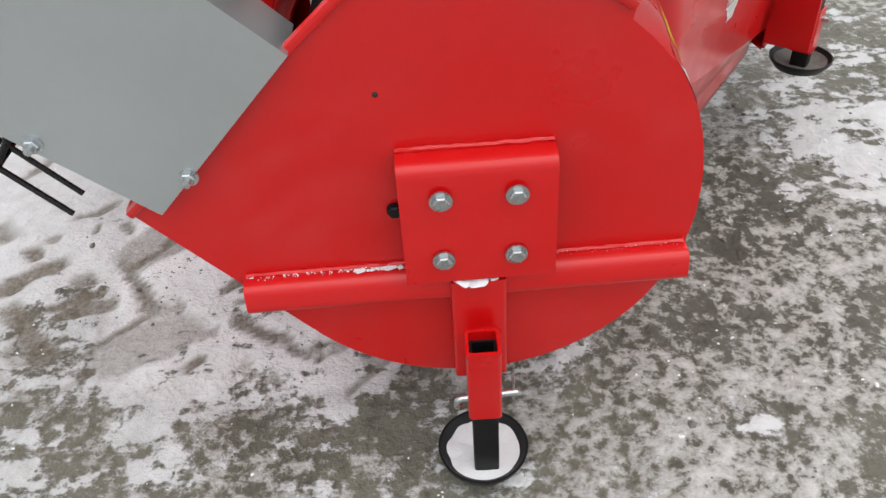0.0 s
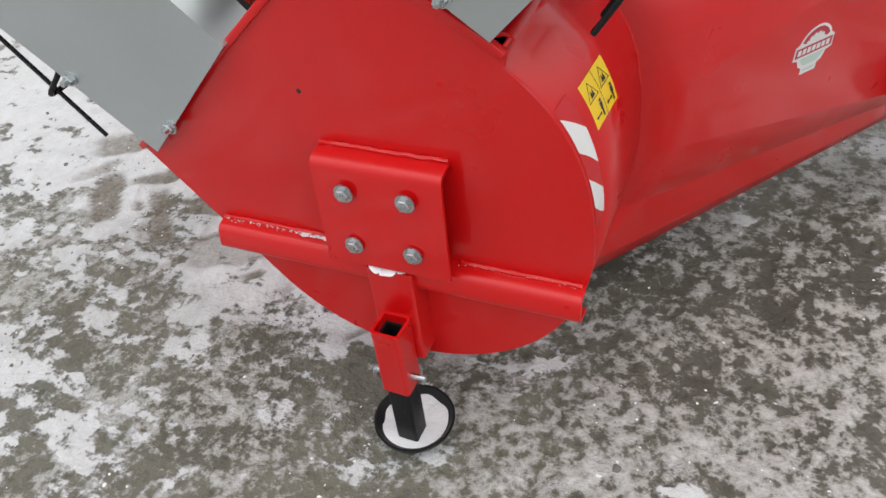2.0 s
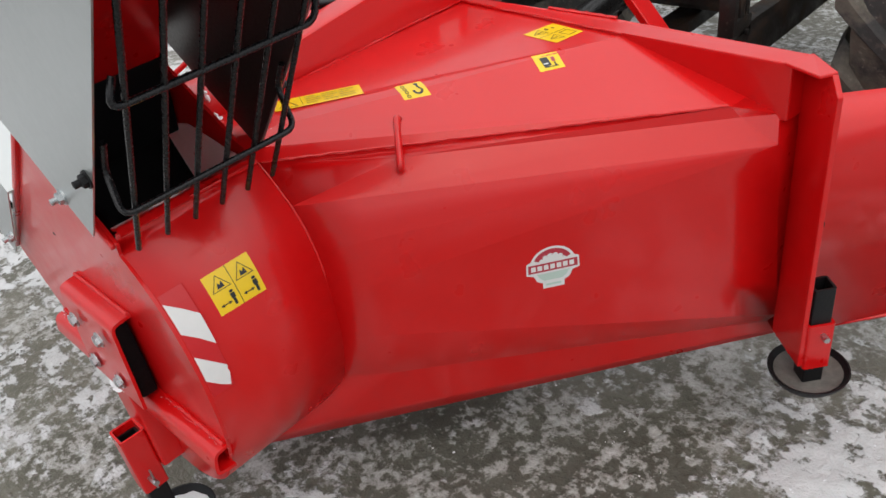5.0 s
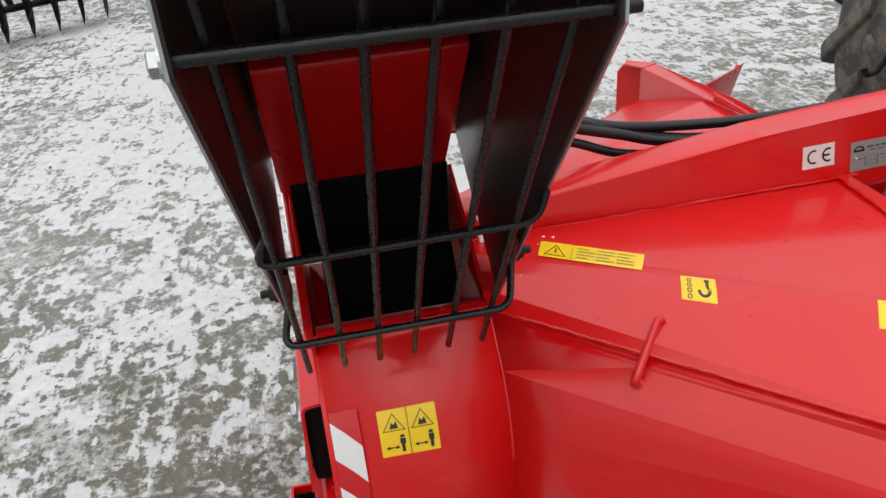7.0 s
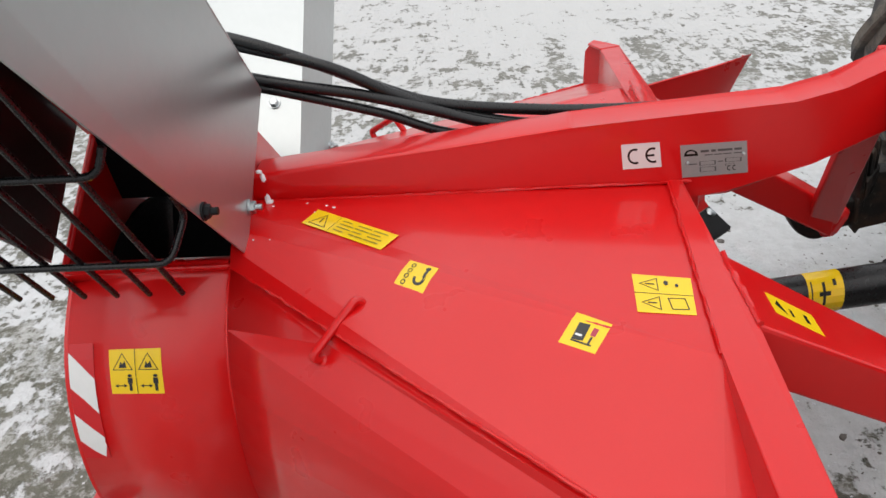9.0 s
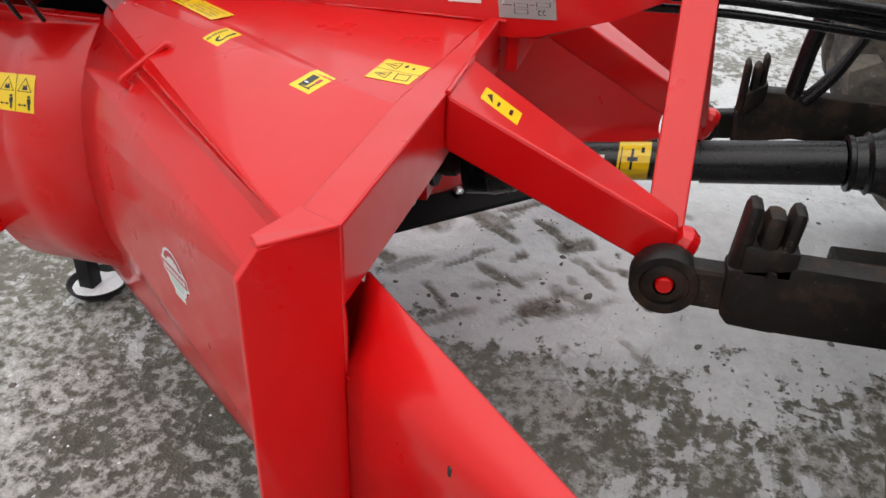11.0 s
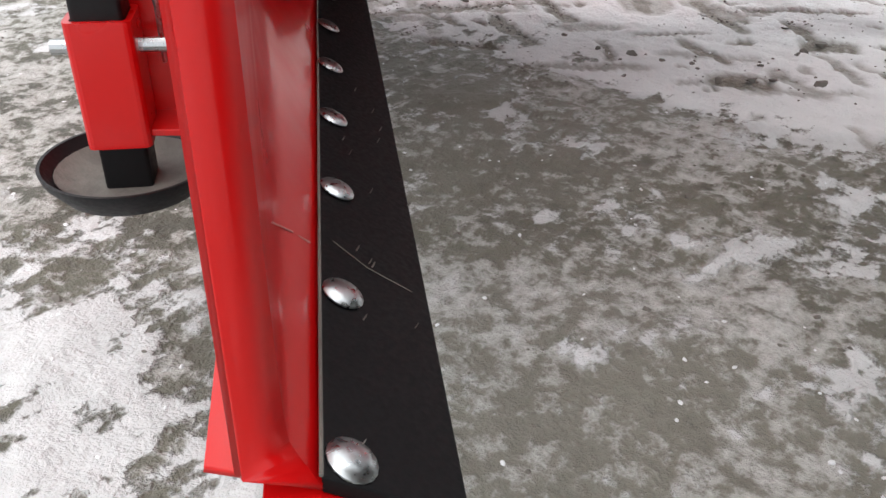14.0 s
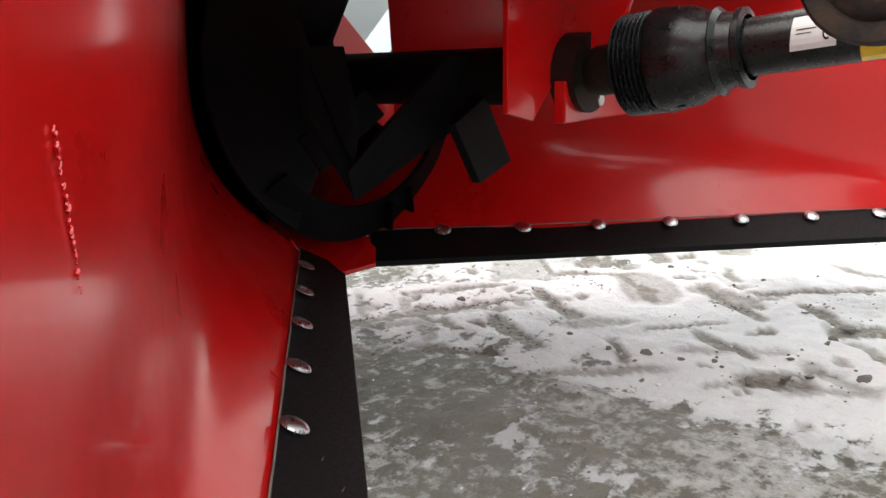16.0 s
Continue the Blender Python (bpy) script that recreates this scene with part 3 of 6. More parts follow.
# turned edges along the two outlets
for a, c, nm in ((left_low, apex, (0.63, 0, -0.776)), (apex, right_low, (-0.55, 0, -0.835))):
    a, c, nm = Vector(a), Vector(c), Vector(nm)
    part("turned_edge", bar(a + nm * 0.007 + Vector((0, -0.003, 0)), c + nm * 0.007 + Vector((0, -0.003, 0)), 0.010, 0.013, 0.0035, nm), RED, rear_plate, "", True)
# front plate of the drum above the deck, with the same outlet edges
upper = [(-0.25, YD, 0.72), (-0.1, YD, 0.80), (0.0, YD, 0.82), (0.12, YD, 0.80), (0.21, YD, 0.79), (-0.02, YD, 0.935), (-0.42, YD, 0.59)]
part("front_plate", prism(upper, (0, 0.006, 0)), RED, blower)
# drum wall
angles = list(range(-142, 56, 5)) + [55]
rear_ring = [left_low] + [volute(d, YP + 0.006) for d in angles] + [(0.208, YP + 0.006, 0.797)]
front_ring = [(left_low[0], YD, left_low[2])] + [volute(d, YD) for d in angles] + [(0.212, YD, 0.80)]
n = len(rear_ring)
bm = folded([(v[0], YP + 0.006, v[2]) for v in rear_ring] + front_ring, [(i, i + 1, n + i + 1, n + i) for i in range(n - 1)])
solid(part("fan_drum", bm, RED, blower), 0.006, 1.0)
# outlet lip
part("outlet_lip", bent([(0.212, YP + 0.01, 0.797), (0.20, YP + 0.01, 0.806), (0.18, YP + 0.01, 0.80)], (0, YD - YP - 0.012, 0), 0.005, 0.006), RED, blower, smooth=True)

# roof flaps between the outlets
part("deflector_flap", bent([(-0.016, 0.040, 0.932), (0.225, 0.040, 1.195), (0.205, 0.040, 1.206)], (0, 0.265, 0), 0.005), RED, blower, smooth=True)
# plate below the flap: black stands in for deep shade on red paint
part("divider", prism([(-0.16, 0.056, 0.80), (-0.03, 0.056, 0.945), (0.002, 0.056, 0.950), (-0.035, 0.056, 0.80)], (0, 0.252, 0), 0.002), ROTOR, blower, "divider plate below the flap, coloured black for the shade inside")

# deck, side walls and floor, on both sides
PB = (0.80, 1.04, 0.19)
angs = [55, 50, 45, 40, 33, 26, 18, 10, 2, -6, -14, -22, -30, -38, -46, -54, -62]
u, nn = Vector((0.692, 0.722, 0)), Vector((-0.722, 0.692, 0))
BB0, BB1 = Vector((0.118, 0.385, 0.195)), Vector((1.056, 1.359, 0.204))    # back edge of a blade
dn = nn * 0.078 + Vector((0, 0, -0.042))
for side in (1, -1):
    deck_arc = [volute(d, YD) for d in (90, 82, 74, 66, 60, 55)]
    WE = (0.738, 0.905, 0.756)
    WB, WC = (0.742, 0.955, 0.754), (0.80, 0.954, 0.735)
    vs = deck_arc + [(XC, 1.0, 0.822), (0.49, 0.962, 0.822), WE, WB]
    bm = folded(vs, [(0, 1, 6), (1, 2, 7, 6), (2, 3, 7), (3, 4, 8, 7), (4, 5, 8), (7, 8, 9)], ((2, 7), (3, 7)))
    for fc in bm.faces:
        fc.smooth = False
    solid(part("deck", flip(bm, side), RED, blower), 0.005, -1.0)
    ring = [volute(d, YD) for d in angs]
    P1, P2, PM = (0.752, 0.914, 0.735), (0.812, 0.932, 0.69), (0.818, 1.0, 0.275)
    P3 = (0.820, 1.003, 0.70)
    k = len(angs)
    E0 = (0.122, 0.147, 0.190)
    PE, W9, WX = (0.793, 1.018, 0.234), (0.816, 0.998, 0.735), (0.368, 0.482, 0.766)
    bm = pleated([
        [(ring[0], ring[1], WX), (ring[1], ring[2], WX), (ring[2], ring[3], WX)],
        [(ring[0], WX, WE)],
        [(WX, P1, WE)],
        [(ring[3], P1, WX)] + [(P1, Vector(ring[3]).lerp(Vector(P2), i / 8), Vector(ring[3]).lerp(Vector(P2), (i + 1) / 8)) for i in range(8)],
        ruled(ring[3:6], [P2], 8),
        ruled(ring[5:8], [P2], 8),
        ruled(ring[7:10], [P2, PM], 8),
        ruled(ring[9:13], [PM, PE], 8),
        ruled([ring[12], E0], [PE, PB], 8),
        [(P2, PM, P3)], [(WE, P1, WC, WB)], [(P1, P2, WC)], [(P2, P3, W9, WC)]])
    solid(part("side_wall", flip(bm, side), RED, blower), 0.005, -1.0)
    seam = rod([Vector(p) + Vector((0.0002, 0.001, 0)) for p in ring[:7]], 0.0017, 6)
    for v in seam.verts:
        v.co += Vector([0.0014 * noise.noise(tuple(v.co * 150 + Vector((o, 0, 0)))) for o in (0, 7, 13)])
    part("weld_seam", flip(seam, side), RED, blower, "", True)
    # floor between the wall and the blade
    bm = folded([PB, tuple(BB1 - u * 0.36), tuple(BB0), ring[k - 1], E0], [(0, 4, 3, 2, 1)])
    solid(part("floor_plate", flip(bm, side), RED, blower), 0.005, 0.0)
    # front frame: box beam along the deck, upright post, its chamfered corner
    top = [(XC, 0.995, 0.828), (0.49, 0.960, 0.828), (0.815, 0.950, 0.826), (0.822, 1.003, 0.826), (0.45, 1.016, 0.828), (XC, 1.018, 0.828)]
    part("frame_beam", flip(prism(top, (0, 0, -0.102), 0.004), side), RED, blower)
    part("frame_corner", flip(prism([(0.80, 0.95, 0.822), (0.825, 1.003, 0.822), (0.889, 0.943, 0.824), (0.868, 0.925, 0.820)], (0, 0, 0.006), 0.002), side), RED, blower)
    part("frame_post", flip(prism([(0.822, 1.001, 0.826), (0.889, 0.944, 0.826), (0.907, 0.928, 0.797), (0.905, 0.929, 0.235), (0.820, 1.003, 0.235)], (-0.0066, -0.0075, 0), 0.0018), side), RED, blower)
    part("post_flange", flip(prism([(0.818, 1.003, 0.82), (0.790, 0.968, 0.82), (0.79, 0.968, 0.72), (0.815, 1.0, 0.72)], (0.004, -0.004, 0)), side), RED, blower)
    # wing with its turned top edge and turned front edge
    w0, w1 = Vector((0.822, 1.005, 0)), Vector((1.087, 1.337, 0))
    ww = (w1 - w0).normalized()
    wi = Vector((-ww.y, ww.x, 0))
    FA, FB = Vector((0.746, 1.004, 0.723)), Vector((1.075, 1.351, 0.704))
    back = [BB1 + Vector((0, 0, 0.004)), BB1 - u * 0.36 + Vector((0, 0, 0.004))]
    rows_w, cols_w = 8, 10
    vs = []
    for i in range(cols_w + 1):
        t = i / cols_w
        base, zb = w0.lerp(w1, t), 0.645 + 0.038 * t
        drop = 0.012 + 0.022 * (1 - t)
        pa, pb, top_edge = base + Vector((0, 0, zb - drop)), base + Vector((0, 0, zb - 0.004 * (1 - t))), FA.lerp(FB, t)
        pc = pb.lerp(top_edge, 0.14 + 0.10 * (1 - t))
        vs.append(tuple(base + Vector((0, 0, 0.215 + 0.012 * t))))
        vs.append(tuple(pa - Vector((0, 0, 0.012))))
        vs += [tuple(pa.lerp(pb, j / (rows_w - 1)).lerp(pb.lerp(pc, j / (rows_w - 1)), j / (rows_w - 1))) for j in range(rows_w)] + [tuple(pc.lerp(top_edge, 0.15)), tuple(top_edge)]
    k2 = rows_w + 4
    fs = [(i * k2 + j, (i + 1) * k2 + j, (i + 1) * k2 + j + 1, i * k2 + j + 1) for i in range(cols_w) for j in range(rows_w + 3)]
    wing = solid(part("wing", flip(folded(vs, fs), side), RED, blower), 0.006, 0.0)
    # plate on the tip of its turned edge
    tp = [FA.lerp(FB, 0.865) + Vector((0, 0, 0.004)), FB + ww * 0.004 + Vector((0, 0, 0.004)), w1 + ww * 0.004 - wi * 0.003 + Vector((0, 0, 0.684)), w0.lerp(w1, 0.865) - wi * 0.003 + Vector((0, 0, 0.680))]
    part("tip_plate", flip(prism(tp, (0, 0, -0.004), 0.001), side), RED, wing)
    # smooth inner wall from the wing tip back to the drum, curving down to the blade
    inw = nn * 0.012
    cols = [(FB + Vector((-0.003, -0.003, -0.004)), Vector((1.062, 1.339, 0.238)), back[0]),
            (FA + Vector((0.0, 0.0, -0.008)), w0 + inw + Vector((-0.010, 0.0, 0.325)), back[1]),
            (Vector(ring[3]) + inw + Vector((0, 0.004, 0)), Vector(ring[11]) + inw + Vector((0, 0.004, 0)), BB0 + Vector((0, 0, 0.004)))]
    vs, rows, wide = [], 16, 18
    for j in range(rows + 1):
        t = j / rows
        q = [curved(*c_, t, wd) for c_, wd in zip(cols, (0.07, 0.2, 0.22))]
        for i in range(wide + 1):
            x = i / wide * 2
            if abs(x - 1) < 0.4:
                a2, c2, k4 = q[0].lerp(q[1], 0.6), q[1].lerp(q[2], 0.4), (x - 0.6) / 0.8
                vs.append(tuple(a2.lerp(q[1], k4).lerp(q[1].lerp(c2, k4), k4)))
            else:
                vs.append(tuple(q[0].lerp(q[1], x) if x <= 1 else q[1].lerp(q[2], x - 1)))
    fs = [(j * (wide + 1) + i, j * (wide + 1) + i + 1, (j + 1) * (wide + 1) + i + 1, (j + 1) * (wide + 1) + i) for j in range(rows) for i in range(wide)]
    inner_wall = part("inner_wall", flip(folded(vs, fs), side), RED, blower)
    rw = random.Random(12)
    for i in range(24):
        h = 0.42 + 0.135 * (i + rw.uniform(-0.35, 0.35)) / 23
        p = cols[1][0].lerp(cols[1][1], h).lerp(cols[0][0].lerp(cols[0][1], h), 0.610 - 0.035 * i / 23 + rw.uniform(-0.002, 0.002)) + nn * 0.0007
        ln_, r_ = rw.uniform(0.0002, 0.0016), rw.uniform(0.0004, 0.0010)
        part("weld_spot", flip(rod([p - u * ln_ + Vector((0, 0, ln_)), p + nn * r_ * 0.4, p + u * ln_ - Vector((0, 0, ln_ * 0.6))], r_, 6), side), RED, inner_wall, "", True)
    bm = folded([tuple(v) for v in (back[0], back[1], w0 + wi * 0.005 + Vector((0, 0, 0.212)), Vector((1.094, 1.317, 0.224)))], [(0, 1, 2, 3)])
    solid(part("bottom_lip", flip(bm, side), RED, wing), 0.005, 0.0)
    edge = [curved(*cols[0], j / rows, 0.07) for j in range(rows + 1)]
    outer_edge = [w1 + Vector((0, 0, 0.684 - (0.684 - max(p.z, 0.224)) * 1.0)) for p in edge]
    bm = folded([tuple(v) for v in edge + outer_edge], [(i, i + 1, i + rows + 2, i + rows + 1) for i in range(rows)])
    solid(part("end_cap", flip(bm, side), RED, wing), 0.005, 0.0)
    for ds, dz in ((0.188, 0.645), (0.062, 0.478), (0.405, 0.663), (0.085, 0.235)):
        p = w0 + ww * ds + Vector((0, 0, dz))
        part("hole", flip(box((0.006, 0.0095, 0.014), Matrix.Translation(p) @ pose(0, 0, 0, 0, 0, math.degrees(math.atan2(ww.y, ww.x))), 0.003), side), INK, wing)
    weld(w1 - ww * 0.085 + Vector((0, 0, 0.56)), w1 - ww * 0.085 + Vector((0, 0, 0.25)), 0.0028, wing, side)
    # cutting blade and its bolts
    blade = part("cutting_blade", flip(prism([BB0, BB1, BB1 + dn, BB0 + dn * 1.0], (0, 0, 0.012), 0.0012), side), BLADE, blower, "black steel cutting blade")
    part("blade_support", flip(prism([BB1 + u * 0.005 - nn * 0.03, BB1 + u * 0.005, BB1 + u * 0.005 + dn * 0.40, BB1 - u * 0.25 + dn * 0.40, BB1 - u * 0.25, BB1 - u * 0.25 - nn * 0.03], (0, 0, -0.004), 0.0008), side), RED, blade, "red steel lip under the blade")
    part("edge_bead", flip(rod([BB0.lerp(BB1, t) + Vector((0, 0, 0.013 + 0.0006 * math.sin(31 * t))) for t in [k_ / 24 for k_ in range(25)]], 0.0013, 6), side), DIRT, blade, "grey dirty edge of the blade")
    up = dn.cross(u).normalized()
    up = up if up.z > 0 else -up
    for i in range(9):
        p = BB1 - u * (0.016 + 0.150 * i) + dn * 0.20 + Vector((0, 0, 0.0125))
        part("bolt", flip(dome_bolt(p, up, 0.0155), side), ZINC, blade, "shiny domed bolt", True)
    if side > 0:
        # scratches in the paint and on the blade
        part("scratch", rod([(0.962, 1.2225, 0.268), (0.945, 1.212, 0.2525), (0.932, 1.206, 0.2405)], 0.0007, 5), SCRATCH, inner_wall, "pale scratch")
        part("scratch", rod([(0.926, 1.2035, 0.234), (0.9135, 1.2015, 0.2215)], 0.0009, 5), SCRATCH, inner_wall, "pale scratch")
        part("scratch", rod([(0.889, 1.200, 0.2105), (0.884, 1.229, 0.1972), (0.866, 1.258, 0.1785)], 0.0004, 5), DIRT, blade, "thin grey scratch")
        rk = random.Random(31)
        for i in range(16):
            p = BB1 - u * rk.uniform(0.02, 0.6) + dn * rk.uniform(0.1, 0.95) + up * 0.0128
            part("speck", dome_bolt(p, up, rk.uniform(0.0004, 0.0008)), DIRT, blade)
    # hitch arm, pin and brace
    lo = [(0.272, 1.016, 0.744), (0.441, 1.016, 0.744), (0.441, 1.016, 0.828), (0.272, 1.016, 0.828)]
    hi = [(0.372, 1.362, 0.582), (0.428, 1.362, 0.582), (0.428, 1.362, 0.660), (0.372, 1.362, 0.660)]
    arm = part("hitch_arm", flip(hexa(lo, hi, 0.005), side, XA), RED, blower)
    part("arm_cap", flip(bar((0.400, 1.35, 0.624), (0.400, 1.388, 0.606), 0.055, 0.078, 0.02), side, XA), RED, arm)
    part("hitch_pin", flip(lathe([(0, -0.045), (0.0135, -0.045), (0.0135, 0.046), (0.011, 0.05), (0, 0.05)], along((0.425, 1.353, 0.594), (0.5, 1.353, 0.594)), 16), side, XA), RED, arm, smooth=True)
    part("arm_brace", flip(bar((0.395, 1.345, 0.60), (0.04, 1.35, 1.0), 0.02, 0.056, 0.003, (0, 1, 0)), side, XA), RED, blower)
    # side foot
    m = Matrix.Translation((0.905, 0.963, 0)) @ pose(0, 0, 0, 0, 0, 49)
    foot = part("side_foot", flip(square_tube(0.052, 0.005, 0.107, m @ pose(0, 0, 0.228)), side), RED, blower)
    part("foot_leg", flip(square_tube(0.040, 0.004, 0.245, m @ pose(0, 0, 0.17), 0.004), side), BLACK, foot, "black square tube leg", True)
    part("foot_dish", flip(lathe([(0, 0.0), (0.045, 0.0), (0.062, 0.008), (0.073, 0.022), (0.076, 0.022), (0.074, 0.014), (0.060, -0.004), (0.04, -0.009), (0, -0.009)], m @ pose(0, 0, 0.186), 40), side), BLACK, foot, "round black steel dish", True)
    part("dirt", flip(lathe([(0, 0.002), (0.044, 0.0022), (0.058, 0.0085), (0.064, 0.0135)], m @ pose(0, 0, 0.186), 32), side), DIRT, foot, "grey brown dirt lying in the dish", True)
    part("foot_bracket", flip(prism([(0.87, 0.945, 0.235), (0.905, 0.985, 0.235), (0.85, 1.045, 0.235), (0.815, 1.0, 0.235)], (0, 0, 0.006), 0.001), side), RED, foot)
    part("foot_pin", flip(rod([m @ Vector((0.004, -0.042, 0.31)), m @ Vector((0.004, 0.052, 0.31))], 0.006, 10), side), ZINC, foot, "zinc locking pin", True)
    part("pin_clip", flip(rod([m @ Vector((0.004, 0.044, 0.295)), m @ Vector((0.004, 0.044, 0.345)), m @ Vector((-0.004, 0.04, 0.35))], 0.0022, 6, 0.004), side), ZINC, foot, "", True)
    # grab handle welded across the deck edge
    part("grab_handle", flip(rod([(0.325, 0.546, 0.780), (0.333, 0.522, 0.816), (0.392, 0.463, 0.765), (0.370, 0.480, 0.736)], 0.0062, 10, 0.009), side, XA), RED, blower, "", True)
    part("weld_spot", flip(dome_bolt((0.379, 0.473, 0.749), (0.55, -0.44, 0.71), 0.010), side, XA), RED, blower, "", True)
    weld((0.210, 0.318, 0.795), (0.735, 0.902, 0.758), 0.0024, None, side)
    weld((XC + 0.02, 0.993, 0.827), (0.49, 0.959, 0.827), 0.0018, None, side)
    weld((0.822, 1.007, 0.63), (0.822, 1.009, 0.25), 0.0035, None, side)
    weld((0.275, 1.018, 0.829), (0.440, 1.018, 0.829), 0.004, None, side, XA)

# small red tab where the blades meet
tab = [(0.075, 0.310, 0.199), (0.125, 0.395, 0.190), (0.112, 0.465, 0.160), (0.012, 0.470, 0.159), (-0.062, 0.405, 0.187), (-0.02, 0.335, 0.198)]
part("blade_tab", prism(tab, (0, 0, 0.008), 0.001), RED, blower)

# top beam that rises to the hitch
beam_side = [(0.045, 0.315, 0.822), (0.045, 1.04, 0.797), (0.045, 1.09, 0.797), (0.045, 1.22, 0.846), (0.045, 1.43, 0.945), (0.045, 1.43, 1.06), (0.045, 1.25, 0.962), (0.045, 1.18, 0.944), (0.045, 0.84, 0.926), (0.045, 0.32, 0.869)]
beam = part("top_beam", prism(beam_side, (-0.072, 0, 0), 0.007), RED, blower, smooth=True)
weld((0.048, 0.33, 0.8235), (0.048, 1.03, 0.8265), 0.0024, beam)
part("hitch_lug", prism([(0.05, 1.36, 0.90), (0.05, 1.46, 0.96), (0.05, 1.48, 1.12), (0.05, 1.42, 1.14), (0.05, 1.36, 1.03)], (0.012, 0, 0), 0.002), RED, beam)
part("hitch_lug", prism([(-0.038, 1.36, 0.90), (-0.038, 1.46, 0.96), (-0.038, 1.48, 1.12), (-0.038, 1.42, 1.14), (-0.038, 1.36, 1.03)], (0.012, 0, 0), 0.002), RED, beam)

# bracket, cross bar and rear foot
bracket = part("bracket", bent([(-0.099, 0.052, 0.606), (-0.099, 0.010, 0.602), (-0.099, 0.002, 0.414)], (0.210, 0, 0), 0.006, 0.016), RED, blower, smooth=True)
for x, z in ((-0.044, 0.556), (0.056, 0.557), (-0.045, 0.455), (0.055, 0.457)):
    part("bolt", hex_bolt((x, 0.001, z), (0, -1, 0), 0.0105, 0.0155), ZINC, bracket, "zinc hexagon bolt")
part("bolt", hex_bolt((-0.107, 0.049, 0.513), (0, -1, 0), 0.009, 0.011), BLACK, bracket)
# black block added in the bracket so that its hollow comes out dark
part("bearing_housing", box((0.178, 0.034, 0.168), pose(0.006, 0.0295, 0.505), 0.008), ROTOR, bracket, "black block filling the hollow of the bracket", True)
weld((-0.099, 0.047, 0.608), (0.111, 0.047, 0.608), 0.004, bracket)
cross = part("cross_bar", bent([(-0.334, 0.052, 0.414), (-0.334, 0.022, 0.411), (-0.334, 0.014, 0.366), (-0.334, 0.052, 0.36)], (0.643, 0, 0), 0.006, 0.014), RED, blower, smooth=True)
weld((-0.33, 0.047, 0.416), (-0.10, 0.047, 0.416), 0.004, cross)
weld((0.112, 0.047, 0.416), (0.305, 0.047, 0.416), 0.004, cross)
part("foot_strap", bent([(-0.038, 0.05, 0.21), (-0.038, 0.004, 0.21), (0.042, 0.004, 0.21), (0.042, 0.05, 0.21)], (0, 0, 0.196), 0.005, 0.006), RED, blower, smooth=True)
m = pose(0.003, -0.021, 0, 0, 0, -2)
foot = part("rear_foot", square_tube(0.052, 0.005, 0.147, m @ pose(0, 0, 0.163)), RED, blower)
part("foot_leg", square_tube(0.0415, 0.004, 0.272, m @ pose(0, 0, 0.02), 0.004), BLACK, foot, "black square tube leg", True)
part("foot_dish", lathe([(0, 0.014), (0.048, 0.014), (0.062, 0.022), (0.073, 0.035), (0.077, 0.035), (0.074, 0.024), (0.060, 0.008), (0.04, 0.002), (0, 0.002)], pose(0.0, 0.0, 0), 40), BLACK, foot, "round black steel dish", True)
part("foot_pin", rod([(-0.040, -0.03, 0.178), (-0.040, -0.03, 0.196), (0.055, -0.026, 0.197)], 0.006, 10, 0.009), ZINC, foot, "zinc locking pin", True)
part("pin_clip", rod([(0.048, -0.026, 0.18), (0.048, -0.026, 0.232)], 0.0022, 6), ZINC, foot)
# snow in the dish and on the ledges
def snow_lump(name, pts, label):
    bm = bmesh.new()
    for x, y, z, r, h in pts:
        res = bmesh.ops.create_icosphere(bm, subdivisions=3 if r > 0.008 else 1, radius=1.0, matrix=pose(x, y, z) @ Matrix.Diagonal((r, r, h, 1)))
        for v in res["verts"]:
            k3 = min(r * 0.4, 0.006)
            v.co += Vector((0, 0, 1)) * k3 * noise.noise(tuple(v.co * 60)) + Vector((1, 1, 0)) * k3 * noise.noise(tuple(v.co * 45 + Vector((3, 0, 0))))
    return tagged(finish(name, bm, SNOW, smooth=True), label, "snow", kind="stuff")
bm = lathe([(0.0, 0.021), (0.03, 0.0215), (0.05, 0.021), (0.061, 0.0225), (0.066, 0.022), (0.05, 0.012)], Matrix(), 56)
for v in bm.verts:
    rr = math.hypot(v.co.x, v.co.y)
    k2 = noise.noise(tuple(v.co * 38))
    v.co.z += 0.0035 * k2 + (0.003 * noise.noise(tuple(v.co * 120)) if rr < 0.06 else 0)
    if rr > 0.04:
        v.co.x *= 1 + 0.10 * k2
        v.co.y *= 1 + 0.10 * k2
tagged(finish("snow_patch", bm, SNOW, smooth=True), "white snow lying in the round foot dish", "snow")
snow_lump("snow_patch", [(-0.02, 0.010, 0.407, 0.013, 0.004), (0.003, 0.010, 0.407, 0.015, 0.004), (0.024, 0.010, 0.407, 0.008, 0.003)], "small ridge of snow on the foot strap")
rc = random.Random(3)
crumbs = [(-0.33 + 0.23 * rc.random() ** 0.85, 0.041 + rc.gauss(0, 0.0025), 0.4165 + rc.uniform(-0.001, 0.001), rc.uniform(0.0005, 0.0014) * (1 + 0.7 * math.sin(k * 1.3) ** 8), rc.uniform(0.0004, 0.001)) for k in range(110)]
crumbs += [(0.112 + 0.19 * k / 26 + rc.uniform(-0.002, 0.002), 0.041 + rc.uniform(-0.003, 0.003), 0.4165 + rc.uniform(-0.001, 0.002), rc.uniform(0.0005, 0.0011), rc.uniform(0.0004, 0.0009)) for k in range(26)]
